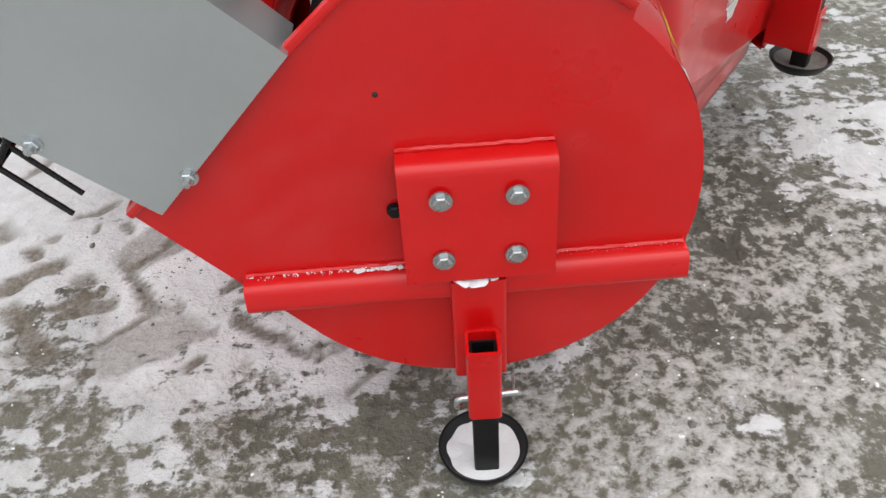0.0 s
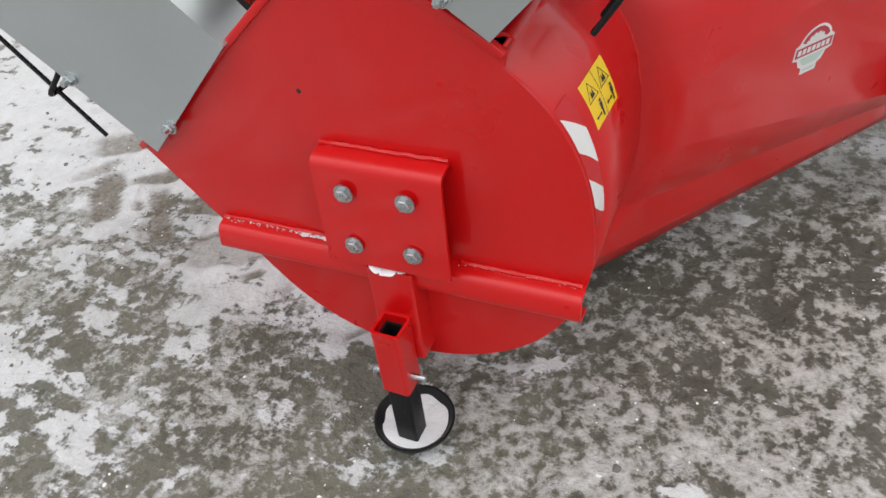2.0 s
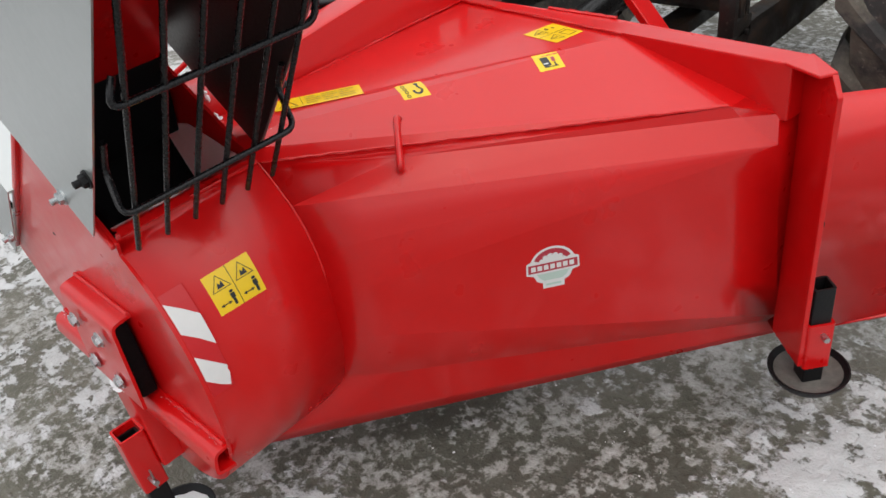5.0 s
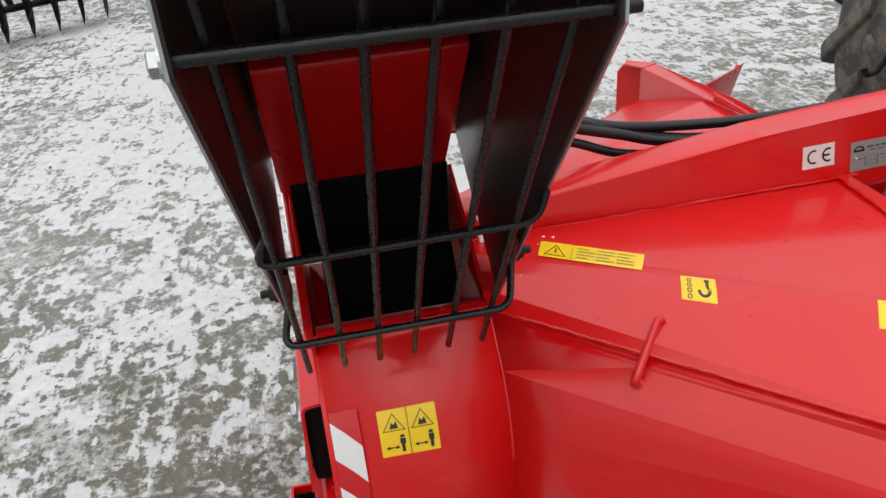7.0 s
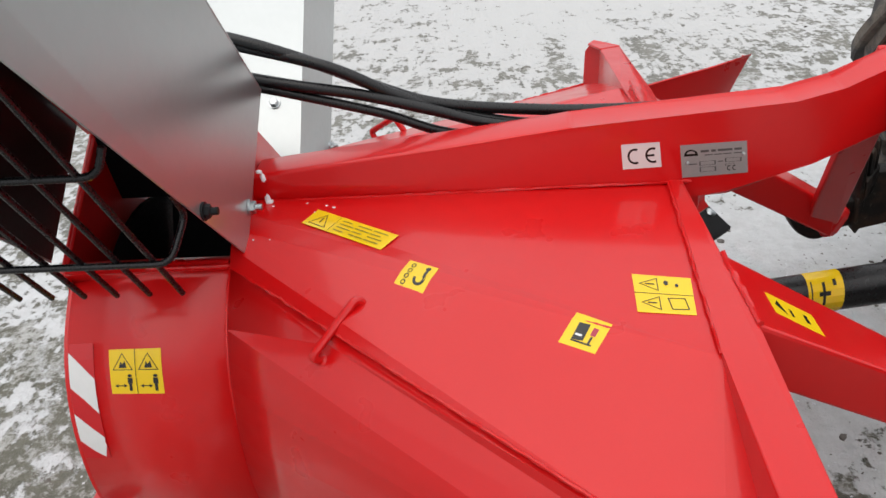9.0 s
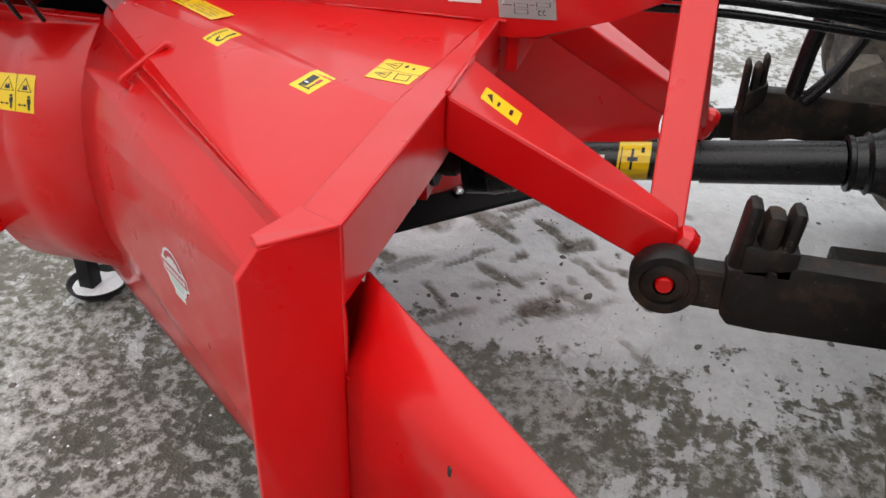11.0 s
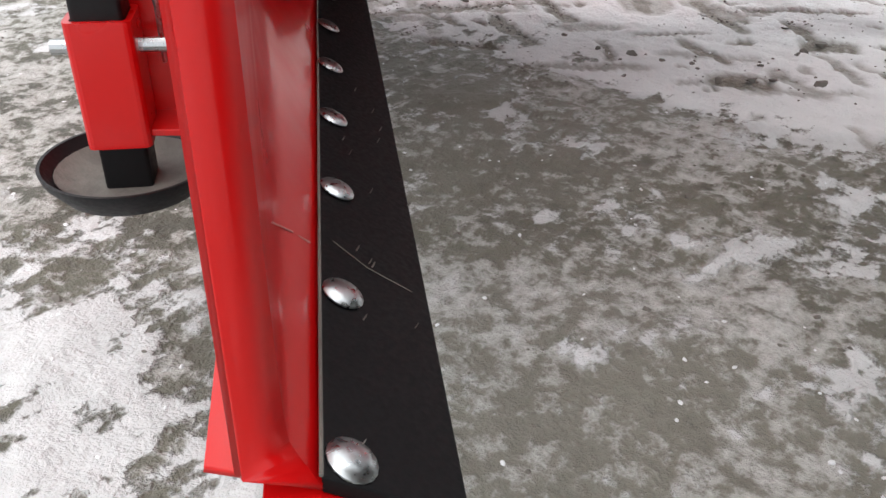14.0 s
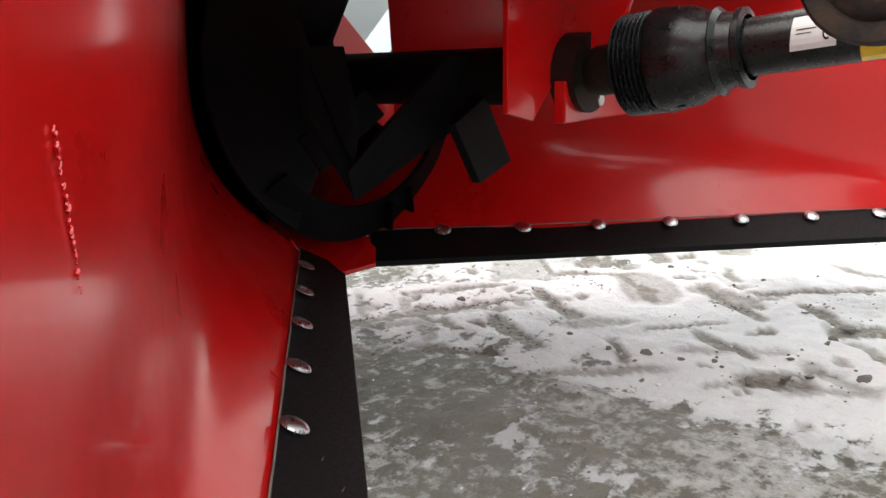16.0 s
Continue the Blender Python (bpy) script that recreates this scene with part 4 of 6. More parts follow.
snow_lump("snow_patch", crumbs + [(-0.108 - 0.0052 * k + rc.uniform(-0.002, 0.002), 0.040 + rc.uniform(-0.002, 0.002), 0.4155, rc.uniform(0.003, 0.0062), 0.0016) for k in range(13)], "thin ridge of snow on the red cross bar")
snow_lump("snow_patch", [(0.052, 0.343, 0.829, 0.006, 0.012), (0.057, 0.347, 0.826, 0.008, 0.003), (0.049, 0.341, 0.868, 0.005, 0.009), (0.053, 0.338, 0.88, 0.006, 0.004)] + [(0.07 + 0.018 * i + 0.006 * math.sin(5 * i), 0.37 + 0.021 * i, 0.8235, 0.0035 + 0.001 * (i % 3), 0.0012) for i in range(9)] + [(0.06 + 0.13 * rc.random(), 0.335 + 0.13 * rc.random(), 0.8242 + rc.uniform(-0.0012, 0.0008), rc.uniform(0.0012, 0.0036), 0.0012) for i in range(46)] + [(0.052 + abs(rc.gauss(0, 0.035)), rc.uniform(0.34, 0.52), 0.8232, rc.uniform(0.0006, 0.0014), 0.0008) for i in range(30)], "crumbs of snow on the red deck beside the chute")

# chute hoods with their grilles: local axes along the open edge, outwards, and across
def hood(ox, oz, ang, flare, label, back, notch):
    ca, sa = math.cos(radians(ang)), math.sin(radians(ang))
    o = 1 if ca > 0 else -1

    def P(a, b, y):
        return (ox + a * ca + b * sa * o, y, oz + a * sa - b * ca * o)

    def yr(a, base, top):
        return base + (top - base) * min(max(a, 0), 0.7) / 0.7

    prof = [(0, 0), (0.70, -0.028), (0.755, -0.085), (0.785, -0.16), (0.80, -0.36), (back, -0.29)]
    rear = [P(a, b, yr(a, 0.030, 0.030 - flare * 0.65)) for a, b in prof]
    front = [P(a, b, yr(a, 0.335, 0.335 - flare)) for a, b in prof]
    ob = empty_part("chute_hood", blower, label)
    part("side_sheet", prism(rear, (0, 0.0025, 0)), GALV, ob)
    part("side_sheet", prism(front, (0, 0.0025, 0)), GALV, ob)
    # dark sheets added over the hood's inner faces to make its inside darker
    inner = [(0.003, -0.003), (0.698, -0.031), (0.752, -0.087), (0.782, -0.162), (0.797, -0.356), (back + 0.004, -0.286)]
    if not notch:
        part("liner", prism([P(a, b, yr(a, 0.0328, 0.0328 - flare * 0.65)) for a, b in inner], (0, 0.002, 0)), HOODDARK, ob, "dark sheet on the inside of the hood")
    part("liner", prism([P(a, b, yr(a, 0.3328, 0.3328 - flare)) for a, b in inner], (0, 0.002, 0)), HOODDARK, ob, "dark sheet on the inside of the hood")
    t0, t1 = (back, -0.29), (0.80, -0.36)
    def Q(s, y):
        a, b = t0[0] + (t1[0] - t0[0]) * s, t0[1] + (t1[1] - t0[1]) * s
        y0, y1 = yr(a, 0.030, 0.030 - flare * 0.65), yr(a, 0.338, 0.338 - flare)
        return P(a, b, y0 + (y1 - y0) * y)
    d = Vector(Q(1, 0)) - Vector(Q(0, 0))
    nrm = Vector((-d.z, 0, d.x)).normalized() * 0.0025 * o
    if notch:
        poly = [Q(0, 0), Q(0, 0.28), Q(0.15, 0.30), Q(0.17, 0.70), Q(0, 0.72), Q(0, 1), Q(1, 1), Q(1, 0)]
    else:
        poly = [Q(0, 0), Q(0, 1), Q(1, 1), Q(1, 0)]
    part("top_sheet", prism(poly, tuple(nrm)), GALV, ob)
    # dark end sheets, added to close the hood and keep sky light out
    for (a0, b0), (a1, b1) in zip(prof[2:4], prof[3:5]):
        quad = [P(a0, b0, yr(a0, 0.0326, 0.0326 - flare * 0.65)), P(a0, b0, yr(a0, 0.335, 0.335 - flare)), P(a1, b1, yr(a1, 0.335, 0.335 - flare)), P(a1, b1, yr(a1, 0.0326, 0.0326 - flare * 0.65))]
        part("end_sheet", prism(quad, (0.002 * ca, 0, 0.002 * sa)), HOODDARK, ob, "dark sheet closing the end of the hood")
    part("liner", prism([Vector(Q(a, b)) - nrm * 2 for a, b in ((0.19, 0.02), (0.19, 0.98), (0.99, 0.98), (0.99, 0.02))], tuple(-nrm)), HOODDARK, ob, "dark sheet on the inside of the hood")
    for a, b, tip in ((0.173, -0.018, True), (-0.003, -0.076, False)):
        y0, y1 = yr(a, 0.030, 0.030 - flare * 0.65), yr(a, 0.3375, 0.3375 - flare)
        part("bolt", hex_bolt(P(a, b, y0), (0, -1, 0), 0.009, 0.013, True), BLACK if tip and not notch else ZINC, ob, "black bolt" if tip and not notch else "zinc bolt with washer")
        part("bolt", hex_bolt(P(a, b, y1), (0, 1, 0), 0.009, 0.013, True), BLACK if tip and not notch else ZINC, ob, "black bolt" if tip and not notch else "zinc bolt with washer")
    part("bolt", hex_bolt(Vector(Q(0.18, 0.18)) + nrm, nrm, 0.009, 0.013), ZINC, ob, "zinc bolt with washer")
    part("bolt", hex_bolt(Vector(Q(0.18, 0.82)) + nrm, nrm, 0.009, 0.013), ZINC, ob, "zinc bolt with washer")
    # grille
    g = empty_part("grille", blower, "black welded rod grille hanging in the chute mouth")
    ya, yb = 0.047, 0.278
    ra, rb = (0.0955, 0.074), (0.9776, -0.207)
    def G(s, y):
        return P(ra[0] + rb[0] * s, ra[1] + rb[1] * s, y)
    for i in range(6):
        y = ya + (yb - ya) * i / 5
        yt = 0.037 - 0.0 + (0.285 - 0.037) * i / 5
        part("rod", rod([G(0, y), G(0.675, yt)], 0.0041, 10), GLOSS, g, "", True)
    s1 = 0.613
    part("hinge_bar", rod([P(ra[0] + rb[0] * s1, ra[1] + rb[1] * s1 + 0.008, 0.012), P(ra[0] + rb[0] * s1, ra[1] + rb[1] * s1 + 0.010, 0.324)], 0.0052, 12), GLOSS, g, "", True)
    part("bolt", hex_bolt(P(ra[0] + rb[0] * s1, ra[1] + rb[1] * s1 + 0.008, yr(0.69, 0.03, 0.03 - flare * 0.65)), (0, -1, 0), 0.009, 0.012), ZINC, g)
    part("cross_rod", rod([P(0.26, -0.018, 0.042), P(0.20, -0.008, 0.042), P(0.20, 0.057, 0.026), P(0.20, 0.057, 0.302), P(0.20, -0.008, 0.318), P(0.25, -0.018, 0.318)], 0.0047, 10, 0.018), GLOSS, g, "", True)
    part("cross_rod", rod([P(0.42, -0.014, 0.040), P(0.40, 0.011, 0.022), P(0.40, 0.011, 0.304), P(0.42, -0.014, 0.315)], 0.0047, 10, 0.018), GLOSS, g, "", True)
    return ob, P, Q


def empty_part(name, parent, label=""):
    ob = new(name)
    ob.parent = parent
    if label:
        ob["label"] = label
    return ob


hood(0.19, 0.806, 44.4, 0.028, "galvanised sheet chute hood raised beside the drum", -0.045, False)
hood(-0.412, 0.548, 180 - 38.8, 0.0, "galvanised sheet chute hood lowered over the outlet", -0.026, True)
# hydraulic cylinder between the hoods
cyl = empty_part("hydraulic_cylinder", blower, "black hydraulic cylinder with red clevis")
c0, c1 = Vector((-0.268, 0.175, 0.815)), Vector((0.03, 0.175, 1.10))
part("barrel", rod([c0.lerp(c1, 0.18), c0.lerp(c1, 0.75)], 0.025, 18), PLASTIC, cyl, "", True)
part("gland", rod([c0.lerp(c1, 0.12), c0.lerp(c1, 0.2)], 0.029, 18), BLACK, cyl, "", True)
part("piston_rod", rod([c0.lerp(c1, 0.7), c1], 0.012, 12), ZINC, cyl, "", True)
for y in (0.148, 0.198):
    part("clevis", prism([(-0.30, y, 0.80), (-0.235, y, 0.765), (-0.225, y, 0.80), (-0.26, y, 0.845), (-0.295, y, 0.84)], (0, 0.006, 0), 0.002), RED, cyl)
part("clevis_pin", rod([(-0.268, 0.135, 0.815), (-0.268, 0.215, 0.815)], 0.011, 12), ZINC, cyl, "", True)
for p in ((-0.035, 0.06, 0.985), (0.0, 0.06, 1.03), (-0.035, 0.12, 0.985)):
    part("bolt", hex_bolt(p, (-0.75, 0, 0.66), 0.010, 0.014, True), ZINC, cyl)

# fan rotor
rotor = empty_part("fan_rotor", blower, "black fan rotor with paddles and a ribbon feeder")
def ring_pt(deg, r, y):
    return Vector((r * math.cos(radians(deg)), y, ZC + r * math.sin(radians(deg))))
part("shaft", rod([(0, 0.09, ZC), (0, 0.80, ZC + 0.01)], 0.045, 20), ROTOR, rotor, "", True)
part("back_disc", lathe([(0, 0), (0.29, 0), (0.29, 0.008), (0, 0.008)], along((0, 0.085, ZC), (0, 1, ZC)), 48), ROTOR, rotor)
for i in range(4):
    d = 20 + 90 * i
    a, b2 = ring_pt(d, 0.05, 0.1), ring_pt(d + 10, 0.30, 0.1)
    a2, b3 = ring_pt(d, 0.05, 0.33), ring_pt(d + 10, 0.30, 0.33)
    t = (b2 - a).cross(Vector((0, 1, 0))).normalized() * 0.01
    part("paddle", prism([a, b2, b3, a2], tuple(t), 0.001), ROTOR, rotor)
    part("paddle_tip", prism([b2, b3, b3 + t * 6, b2 + t * 6], tuple((a - b2).normalized() * 0.01), 0.001), ROTOR, rotor)
def ribbon(d0, d1, y0, y1, r0, r1, w):
    n = 28
    vs, fs = [], []
    for i in range(n + 1):
        t = i / n
        d, y, r = d0 + (d1 - d0) * t, y0 + (y1 - y0) * t, r0 + (r1 - r0) * t
        vs += [tuple(ring_pt(d, r, y)), tuple(ring_pt(d, r - w, y + 0.03))]
    fs = [(2 * i, 2 * i + 1, 2 * i + 3, 2 * i + 2) for i in range(n)]
    return sheet(vs, fs, 0.010)
def flight(d0, d1, y0, y1, r0, r1):
    """A screw flight round the shaft."""
    n, m, vs = 30, 3, []
    for i in range(n + 1):
        t = i / n
        for j in range(m + 1):
            vs.append(tuple(ring_pt(d0 + (d1 - d0) * t, r0 + (r1 - r0) * j / m, y0 + (y1 - y0) * t)))
    return sheet(vs, [(i * (m + 1) + j, i * (m + 1) + j + 1, (i + 1) * (m + 1) + j + 1, (i + 1) * (m + 1) + j) for i in range(n) for j in range(m)], 0.010)
part("flight", flight(68, -58, 0.34, 0.42, 0.05, 0.292), ROTOR, rotor, "", True)
part("ribbon", ribbon(-40, -172, 0.40, 0.43, 0.296, 0.296, 0.066), ROTOR, rotor, "", True)
for d in (-104, -118):
    p0, p1 = ring_pt(d, 0.296, 0.430), ring_pt(d, 0.234, 0.452)
    part("rib", bar(p0, p1, 0.006, 0.02, 0.001, (0, 1, 0)), ROTOR, rotor)
foot_pt, nose = Vector((0.195, 0.60, 0.331)), Vector((-0.012, 0.72, 0.475))
part("feeder_arm", prism([foot_pt, nose, Vector((-0.035, 0.725, 0.548)), Vector((0.06, 0.69, 0.548)), Vector((0.145, 0.63, 0.445)), Vector((0.205, 0.60, 0.38))], (0.007, 0.008, -0.006), 0.001), ROTOR, rotor)
part("feeder_arm", prism([foot_pt, Vector((0.205, 0.60, 0.38)), Vector((0.18, 0.59, 0.44)), Vector((0.165, 0.55, 0.56)), Vector((0.245, 0.54, 0.56)), Vector((0.262, 0.57, 0.455))], (-0.006, 0.010, 0), 0.001), ROTOR, rotor)
part("feeder_arm", prism([Vector((0.17, 0.50, 0.36)), Vector((0.215, 0.50, 0.42)), Vector((0.12, 0.56, 0.49)), Vector((0.08, 0.56, 0.45))], (0.004, 0.012, 0), 0.001), ROTOR, rotor)
part("feeder_tip", prism([(0.109, 0.735, 0.443), (0.044, 0.735, 0.344), (-0.046, 0.735, 0.37), (0.027, 0.735, 0.48)], (0.004, -0.014, 0.0), 0.001), ROTOR, rotor)

# bearing carrier under the frame
carrier = empty_part("bearing_carrier", blower)
part("carrier_plate", prism([(0.168, 0.86, 0.466), (0.103, 0.86, 0.451), (0.05, 0.86, 0.50), (0.002, 0.86, 0.555), (-0.025, 0.86, 0.615), (-0.045, 0.86, 0.70), (-0.05, 0.86, 0.82), (0.168, 0.86, 0.82)], (0, 0.008, 0), 0.001), RED, carrier)
part("carrier_bar", bar((-0.16, 0.885, 0.475), (0.06, 0.885, 0.475), 0.02, 0.06, 0.003), RED, carrier)
part("carrier_arm", bar((0.0, 0.87, 0.56), (0.0, 0.95, 0.78), 0.14, 0.012, 0.002, (1, 0, 0)), RED, carrier)
part("bearing", lathe([(0.03, -0.02), (0.058, -0.02), (0.058, 0.02), (0.03, 0.02)], along((0, 0.885, 0.515), (0, 1.2, 0.515)), 24), IRON, carrier, "", True)
for x in (-0.12, -0.03):
    part("bolt", hex_bolt((x, 0.896, 0.475), (0, 1, 0), 0.010, 0.014), ZINC, carrier)
part("stub_shaft", rod([(0, 0.80, 0.51), (0, 0.93, 0.518)], 0.018, 14), IRON, carrier, "", True)

# ---- drive shaft ----
pto = empty("drive_shaft", "black plastic guarded drive shaft between blower and tractor", "drive shaft")
q0, q1 = Vector((0, 0.90, 0.515)), Vector((0.0, 1.86, 0.645))
qm = along(q0, q1)
L = (q1 - q0).length
part("yoke", lathe([(0.018, -0.01), (0.030, 0.0), (0.036, 0.02), (0.036, 0.04), (0.030, 0.046), (0.030, 0.056), (0.036, 0.060), (0.036, 0.085)], qm, 18), IRON, pto, "dark steel yoke", True)
def boot(m):
    prof, k = [], 0.76
    for i in range(15):
        prof += [(0.066 + 0.002 * (i % 2), 0.0045 * i), (0.0705 + 0.0 * i, 0.0045 * i + 0.0022)]
    z = 0.068
    prof = [(0.045, -0.002)] + prof + [(0.071, z), (0.072, z + 0.01), (0.067, z + 0.04), (0.066, z + 0.06), (0.056, z + 0.085), (0.054, z + 0.10), (0.058, z + 0.104), (0.050, z + 0.112), (0.047, z + 0.135), (0.052, z + 0.139), (0.052, z + 0.149), (0.042, z + 0.152)]
    return lathe([(r_, h_ * k) for r_, h_ in prof], m, 36)
b1 = part("guard_cone", boot(qm @ pose(0, 0, 0.064)), PLASTIC, pto, "ribbed black plastic guard cone", True)
for i in range(10):
    a = radians(36 * i)
    part("rib", box((0.003, 0.010, 0.036), qm @ pose(0, 0, 0.064 + 0.068) @ Matrix.Rotation(a, 4, "Z") @ pose(0.0675, 0, 0, 0, 2, 0), 0.001), PLASTIC, b1)
part("guard_tube", lathe([(0.0, 0.19), (0.037, 0.19), (0.037, L - 0.2), (0.0, L - 0.2)], qm, 28), PLASTIC, pto, "", True)
part("guard_tube", lathe([(0.0, 0.52), (0.041, 0.52), (0.041, L - 0.2), (0.0, L - 0.2)], qm, 28), PLASTIC, pto, "", True)
part("guard_cone", boot(along(q1, q0) @ pose(0, 0, 0.03)), PLASTIC, pto, "ribbed black plastic guard cone", True)

# ---- hoses ----
def hose(pts, r, label):
    P4 = [Vector(p) for p in pts]
    out = []
    for i in range(len(P4) - 1):
        p0, p1, p2, p3 = P4[max(i - 1, 0)], P4[i], P4[i + 1], P4[min(i + 2, len(P4) - 1)]
        for k in range(8):
            t = k / 8
            out.append(0.5 * ((2 * p1) + (p2 - p0) * t + (2 * p0 - 5 * p1 + 4 * p2 - p3) * t * t + (3 * p1 - p0 - 3 * p2 + p3) * t ** 3))
    out.append(P4[-1])
    ob = tagged(finish("hydraulic_hose", rod(out, r, 12), PLASTIC, smooth=True), label, "hose", "hydraulic hoses")
    for a, c in ((out[0], out[2]), (out[-1], out[-3])):
        part("fitting", lathe([(0, -0.012), (r * 0.8, -0.012), (r * 0.8, 0.0), (r * 1.35, 0.0), (r * 1.35, 0.03), (r * 1.05, 0.034)], along(a, c), 14), ZINC, ob, "zinc hose fitting", True)
    return ob
hose([(-0.10, 0.22, 1.075), (-0.078, 0.33, 1.05), (-0.08, 0.44, 1.006), (-0.078, 0.536, 0.963), (-0.075, 0.635, 0.932), (-0.085, 0.807, 0.909), (-0.085, 0.938, 0.904), (-0.085, 1.06, 0.906), (-0.085, 1.14, 0.909), (-0.09, 1.22, 0.895), (-0.11, 1.5, 0.86), (-0.14, 1.85, 0.86)], 0.0098, "black rubber hydraulic hose arching over the red beam")
hose([(-0.12, 0.22, 1.0), (-0.06, 0.379, 0.985), (-0.06, 0.498, 0.961), (-0.06, 0.62, 0.927), (-0.06, 0.743, 0.894), (-0.064, 1.0, 0.87), (-0.068, 1.2, 0.87), (-0.075, 1.45, 0.89), (-0.14, 1.85, 0.85)], 0.0098, "black rubber hydraulic hose running along the beam")
hose([(-0.12, 0.24, 0.98), (-0.062, 0.378, 0.969), (-0.062, 0.534, 0.925), (-0.065, 0.668, 0.879), (-0.085, 0.95, 0.85), (-0.09, 1.2, 0.84), (-0.10, 1.45, 0.84), (-0.17, 1.85, 0.80)], 0.0085, "thin black hydraulic hose lying along the beam")
hose([(-0.11, 0.22, 1.06), (-0.066, 0.441, 1.012), (-0.07, 0.559, 0.953), (-0.075, 0.681, 0.909), (-0.08, 0.805, 0.884), (-0.085, 1.0, 0.868), (-0.09, 1.2, 0.86), (-0.10, 1.45, 0.865), (-0.16, 1.85, 0.82)], 0.0098, "black rubber hydraulic hose crossing the lower hoses")

# ---- tractor ----
tractor = empty("tractor", "farm tractor with muddy black lugged tyres and worn iron linkage", "tractor")
TY, TZ = 2.34, 0.735
TYRE = [(0.34, -0.17), (0.40, -0.20), (0.55, -0.222), (0.68, -0.215), (0.745, -0.195), (0.770, -0.15), (0.778, -0.05), (0.778, 0.05), (0.770, 0.15), (0.745, 0.195), (0.68, 0.215), (0.55, 0.222), (0.40, 0.20), (0.34, 0.17)]


def lug_mesh(s):
    bm = bmesh.new()
    rows = []
    for k in range(5):
        t = k / 4
        z, ang = s * (0.005 + 0.222 * t), -0.26 * t
        r1, r0, wd = 0.798 - 0.022 * t ** 3, 0.745 - 0.05 * t ** 3, 0.026 + 0.010 * t
        rows.append([bm.verts.new((r * math.cos(ang + dd / r), r * math.sin(ang + dd / r), z)) for r, dd in ((r0, -wd * 1.5), (r1 - 0.006, -wd), (r1, -wd * 0.7), (r1, wd * 0.7), (r1 - 0.006, wd), (r0, wd * 1.5))])
    rows.append([bm.verts.new((r * math.cos(-0.30 + dd / r), r * math.sin(-0.30 + dd / r), s * 0.232)) for r, dd in ((0.64, -0.045), (0.70, -0.036), (0.71, -0.025), (0.71, 0.025), (0.70, 0.036), (0.64, 0.045))])
    for p, q in zip(rows, rows[1:]):
        for j in range(5):
            bm.faces.new((p[j], p[j + 1], q[j + 1], q[j]))
    bm.faces.new(rows[0]), bm.faces.new(rows[-1][::-1])
    bmesh.ops.recalc_face_normals(bm, faces=bm.faces)
    me = bpy.data.meshes.new("lug")
    bm.to_mesh(me)
    bm.free()
    me.materials.append(RUBBER)
    return me


LUGS = {1: lug_mesh(1), -1: lug_mesh(-1)}
for x, wy, wz in ((0.842, TY, 0.72), (-0.90, 2.51, 0.735)):
    wm = pose(x, wy, wz, 0, 90 if x > 0 else -90, 0) @ Matrix.Diagonal((0.94, 0.94, 0.95, 1))
    tyre = part("tyre", lathe(TYRE, wm, 72), RUBBER, tractor, "muddy black tractor tyre with chevron lugs", True)
    for i in range(22):
        for sg in (1, -1):
            ob = new("lug", LUGS[sg])
            ob.parent = tyre
            ob.matrix_local = wm @ Matrix.Rotation(2 * math.pi / 22 * (i + (0.5 if sg < 0 else 0)), 4, "Z")
    part("rim", lathe([(0.0, -0.02), (0.12, -0.02), (0.16, -0.05), (0.30, -0.06), (0.335, -0.15), (0.36, -0.17), (0.36, 0.17), (0.335, 0.15), (0.30, 0.0), (0, 0.0)], wm, 40), RIM, tyre, "dirty beige steel rim", True)
part("axle_housing", lathe([(0.10, -0.72), (0.11, -0.4), (0.17, -0.25), (0.17, 0.25), (0.11, 0.4), (0.10, 0.76)], pose(0, TY, TZ, 0, 90, 0), 28), IRON, tractor, "", True)
part("gearbox", box((0.46, 1.1, 0.62), pose(0, 2.63, 0.78), 0.05), IRON, tractor)
part("rear_cover", prism([(-0.2, 1.96, 0.48), (0.2, 1.96, 0.48), (0.22, 1.96, 0.9), (0.13, 1.96, 1.06), (-0.13, 1.96, 1.06), (-0.22, 1.96, 0.9)], (0, 0.14, 0), 0.02), IRON, tractor)
part("shaft_guard", bent([(-0.14, 1.82, 0.62), (-0.13, 1.82, 0.78), (0.13, 1.82, 0.78), (0.14, 1.82, 0.62)], (0, 0.15, 0), 0.006, 0.03), BLACK, tractor, "", True)
part("drawbar", bar((0, 1.70, 0.40), (0, 2.4, 0.42), 0.09, 0.05, 0.006), IRON, tractor)
part("top_link", rod([(0, 1.46, 1.10), (0, 1.98, 1.02)], 0.022, 14), IRON, tractor, "", True)
part("top_link_sleeve", rod([(0, 1.58, 1.082), (0, 1.85, 1.04)], 0.032, 14), IRON, tractor, "", True)
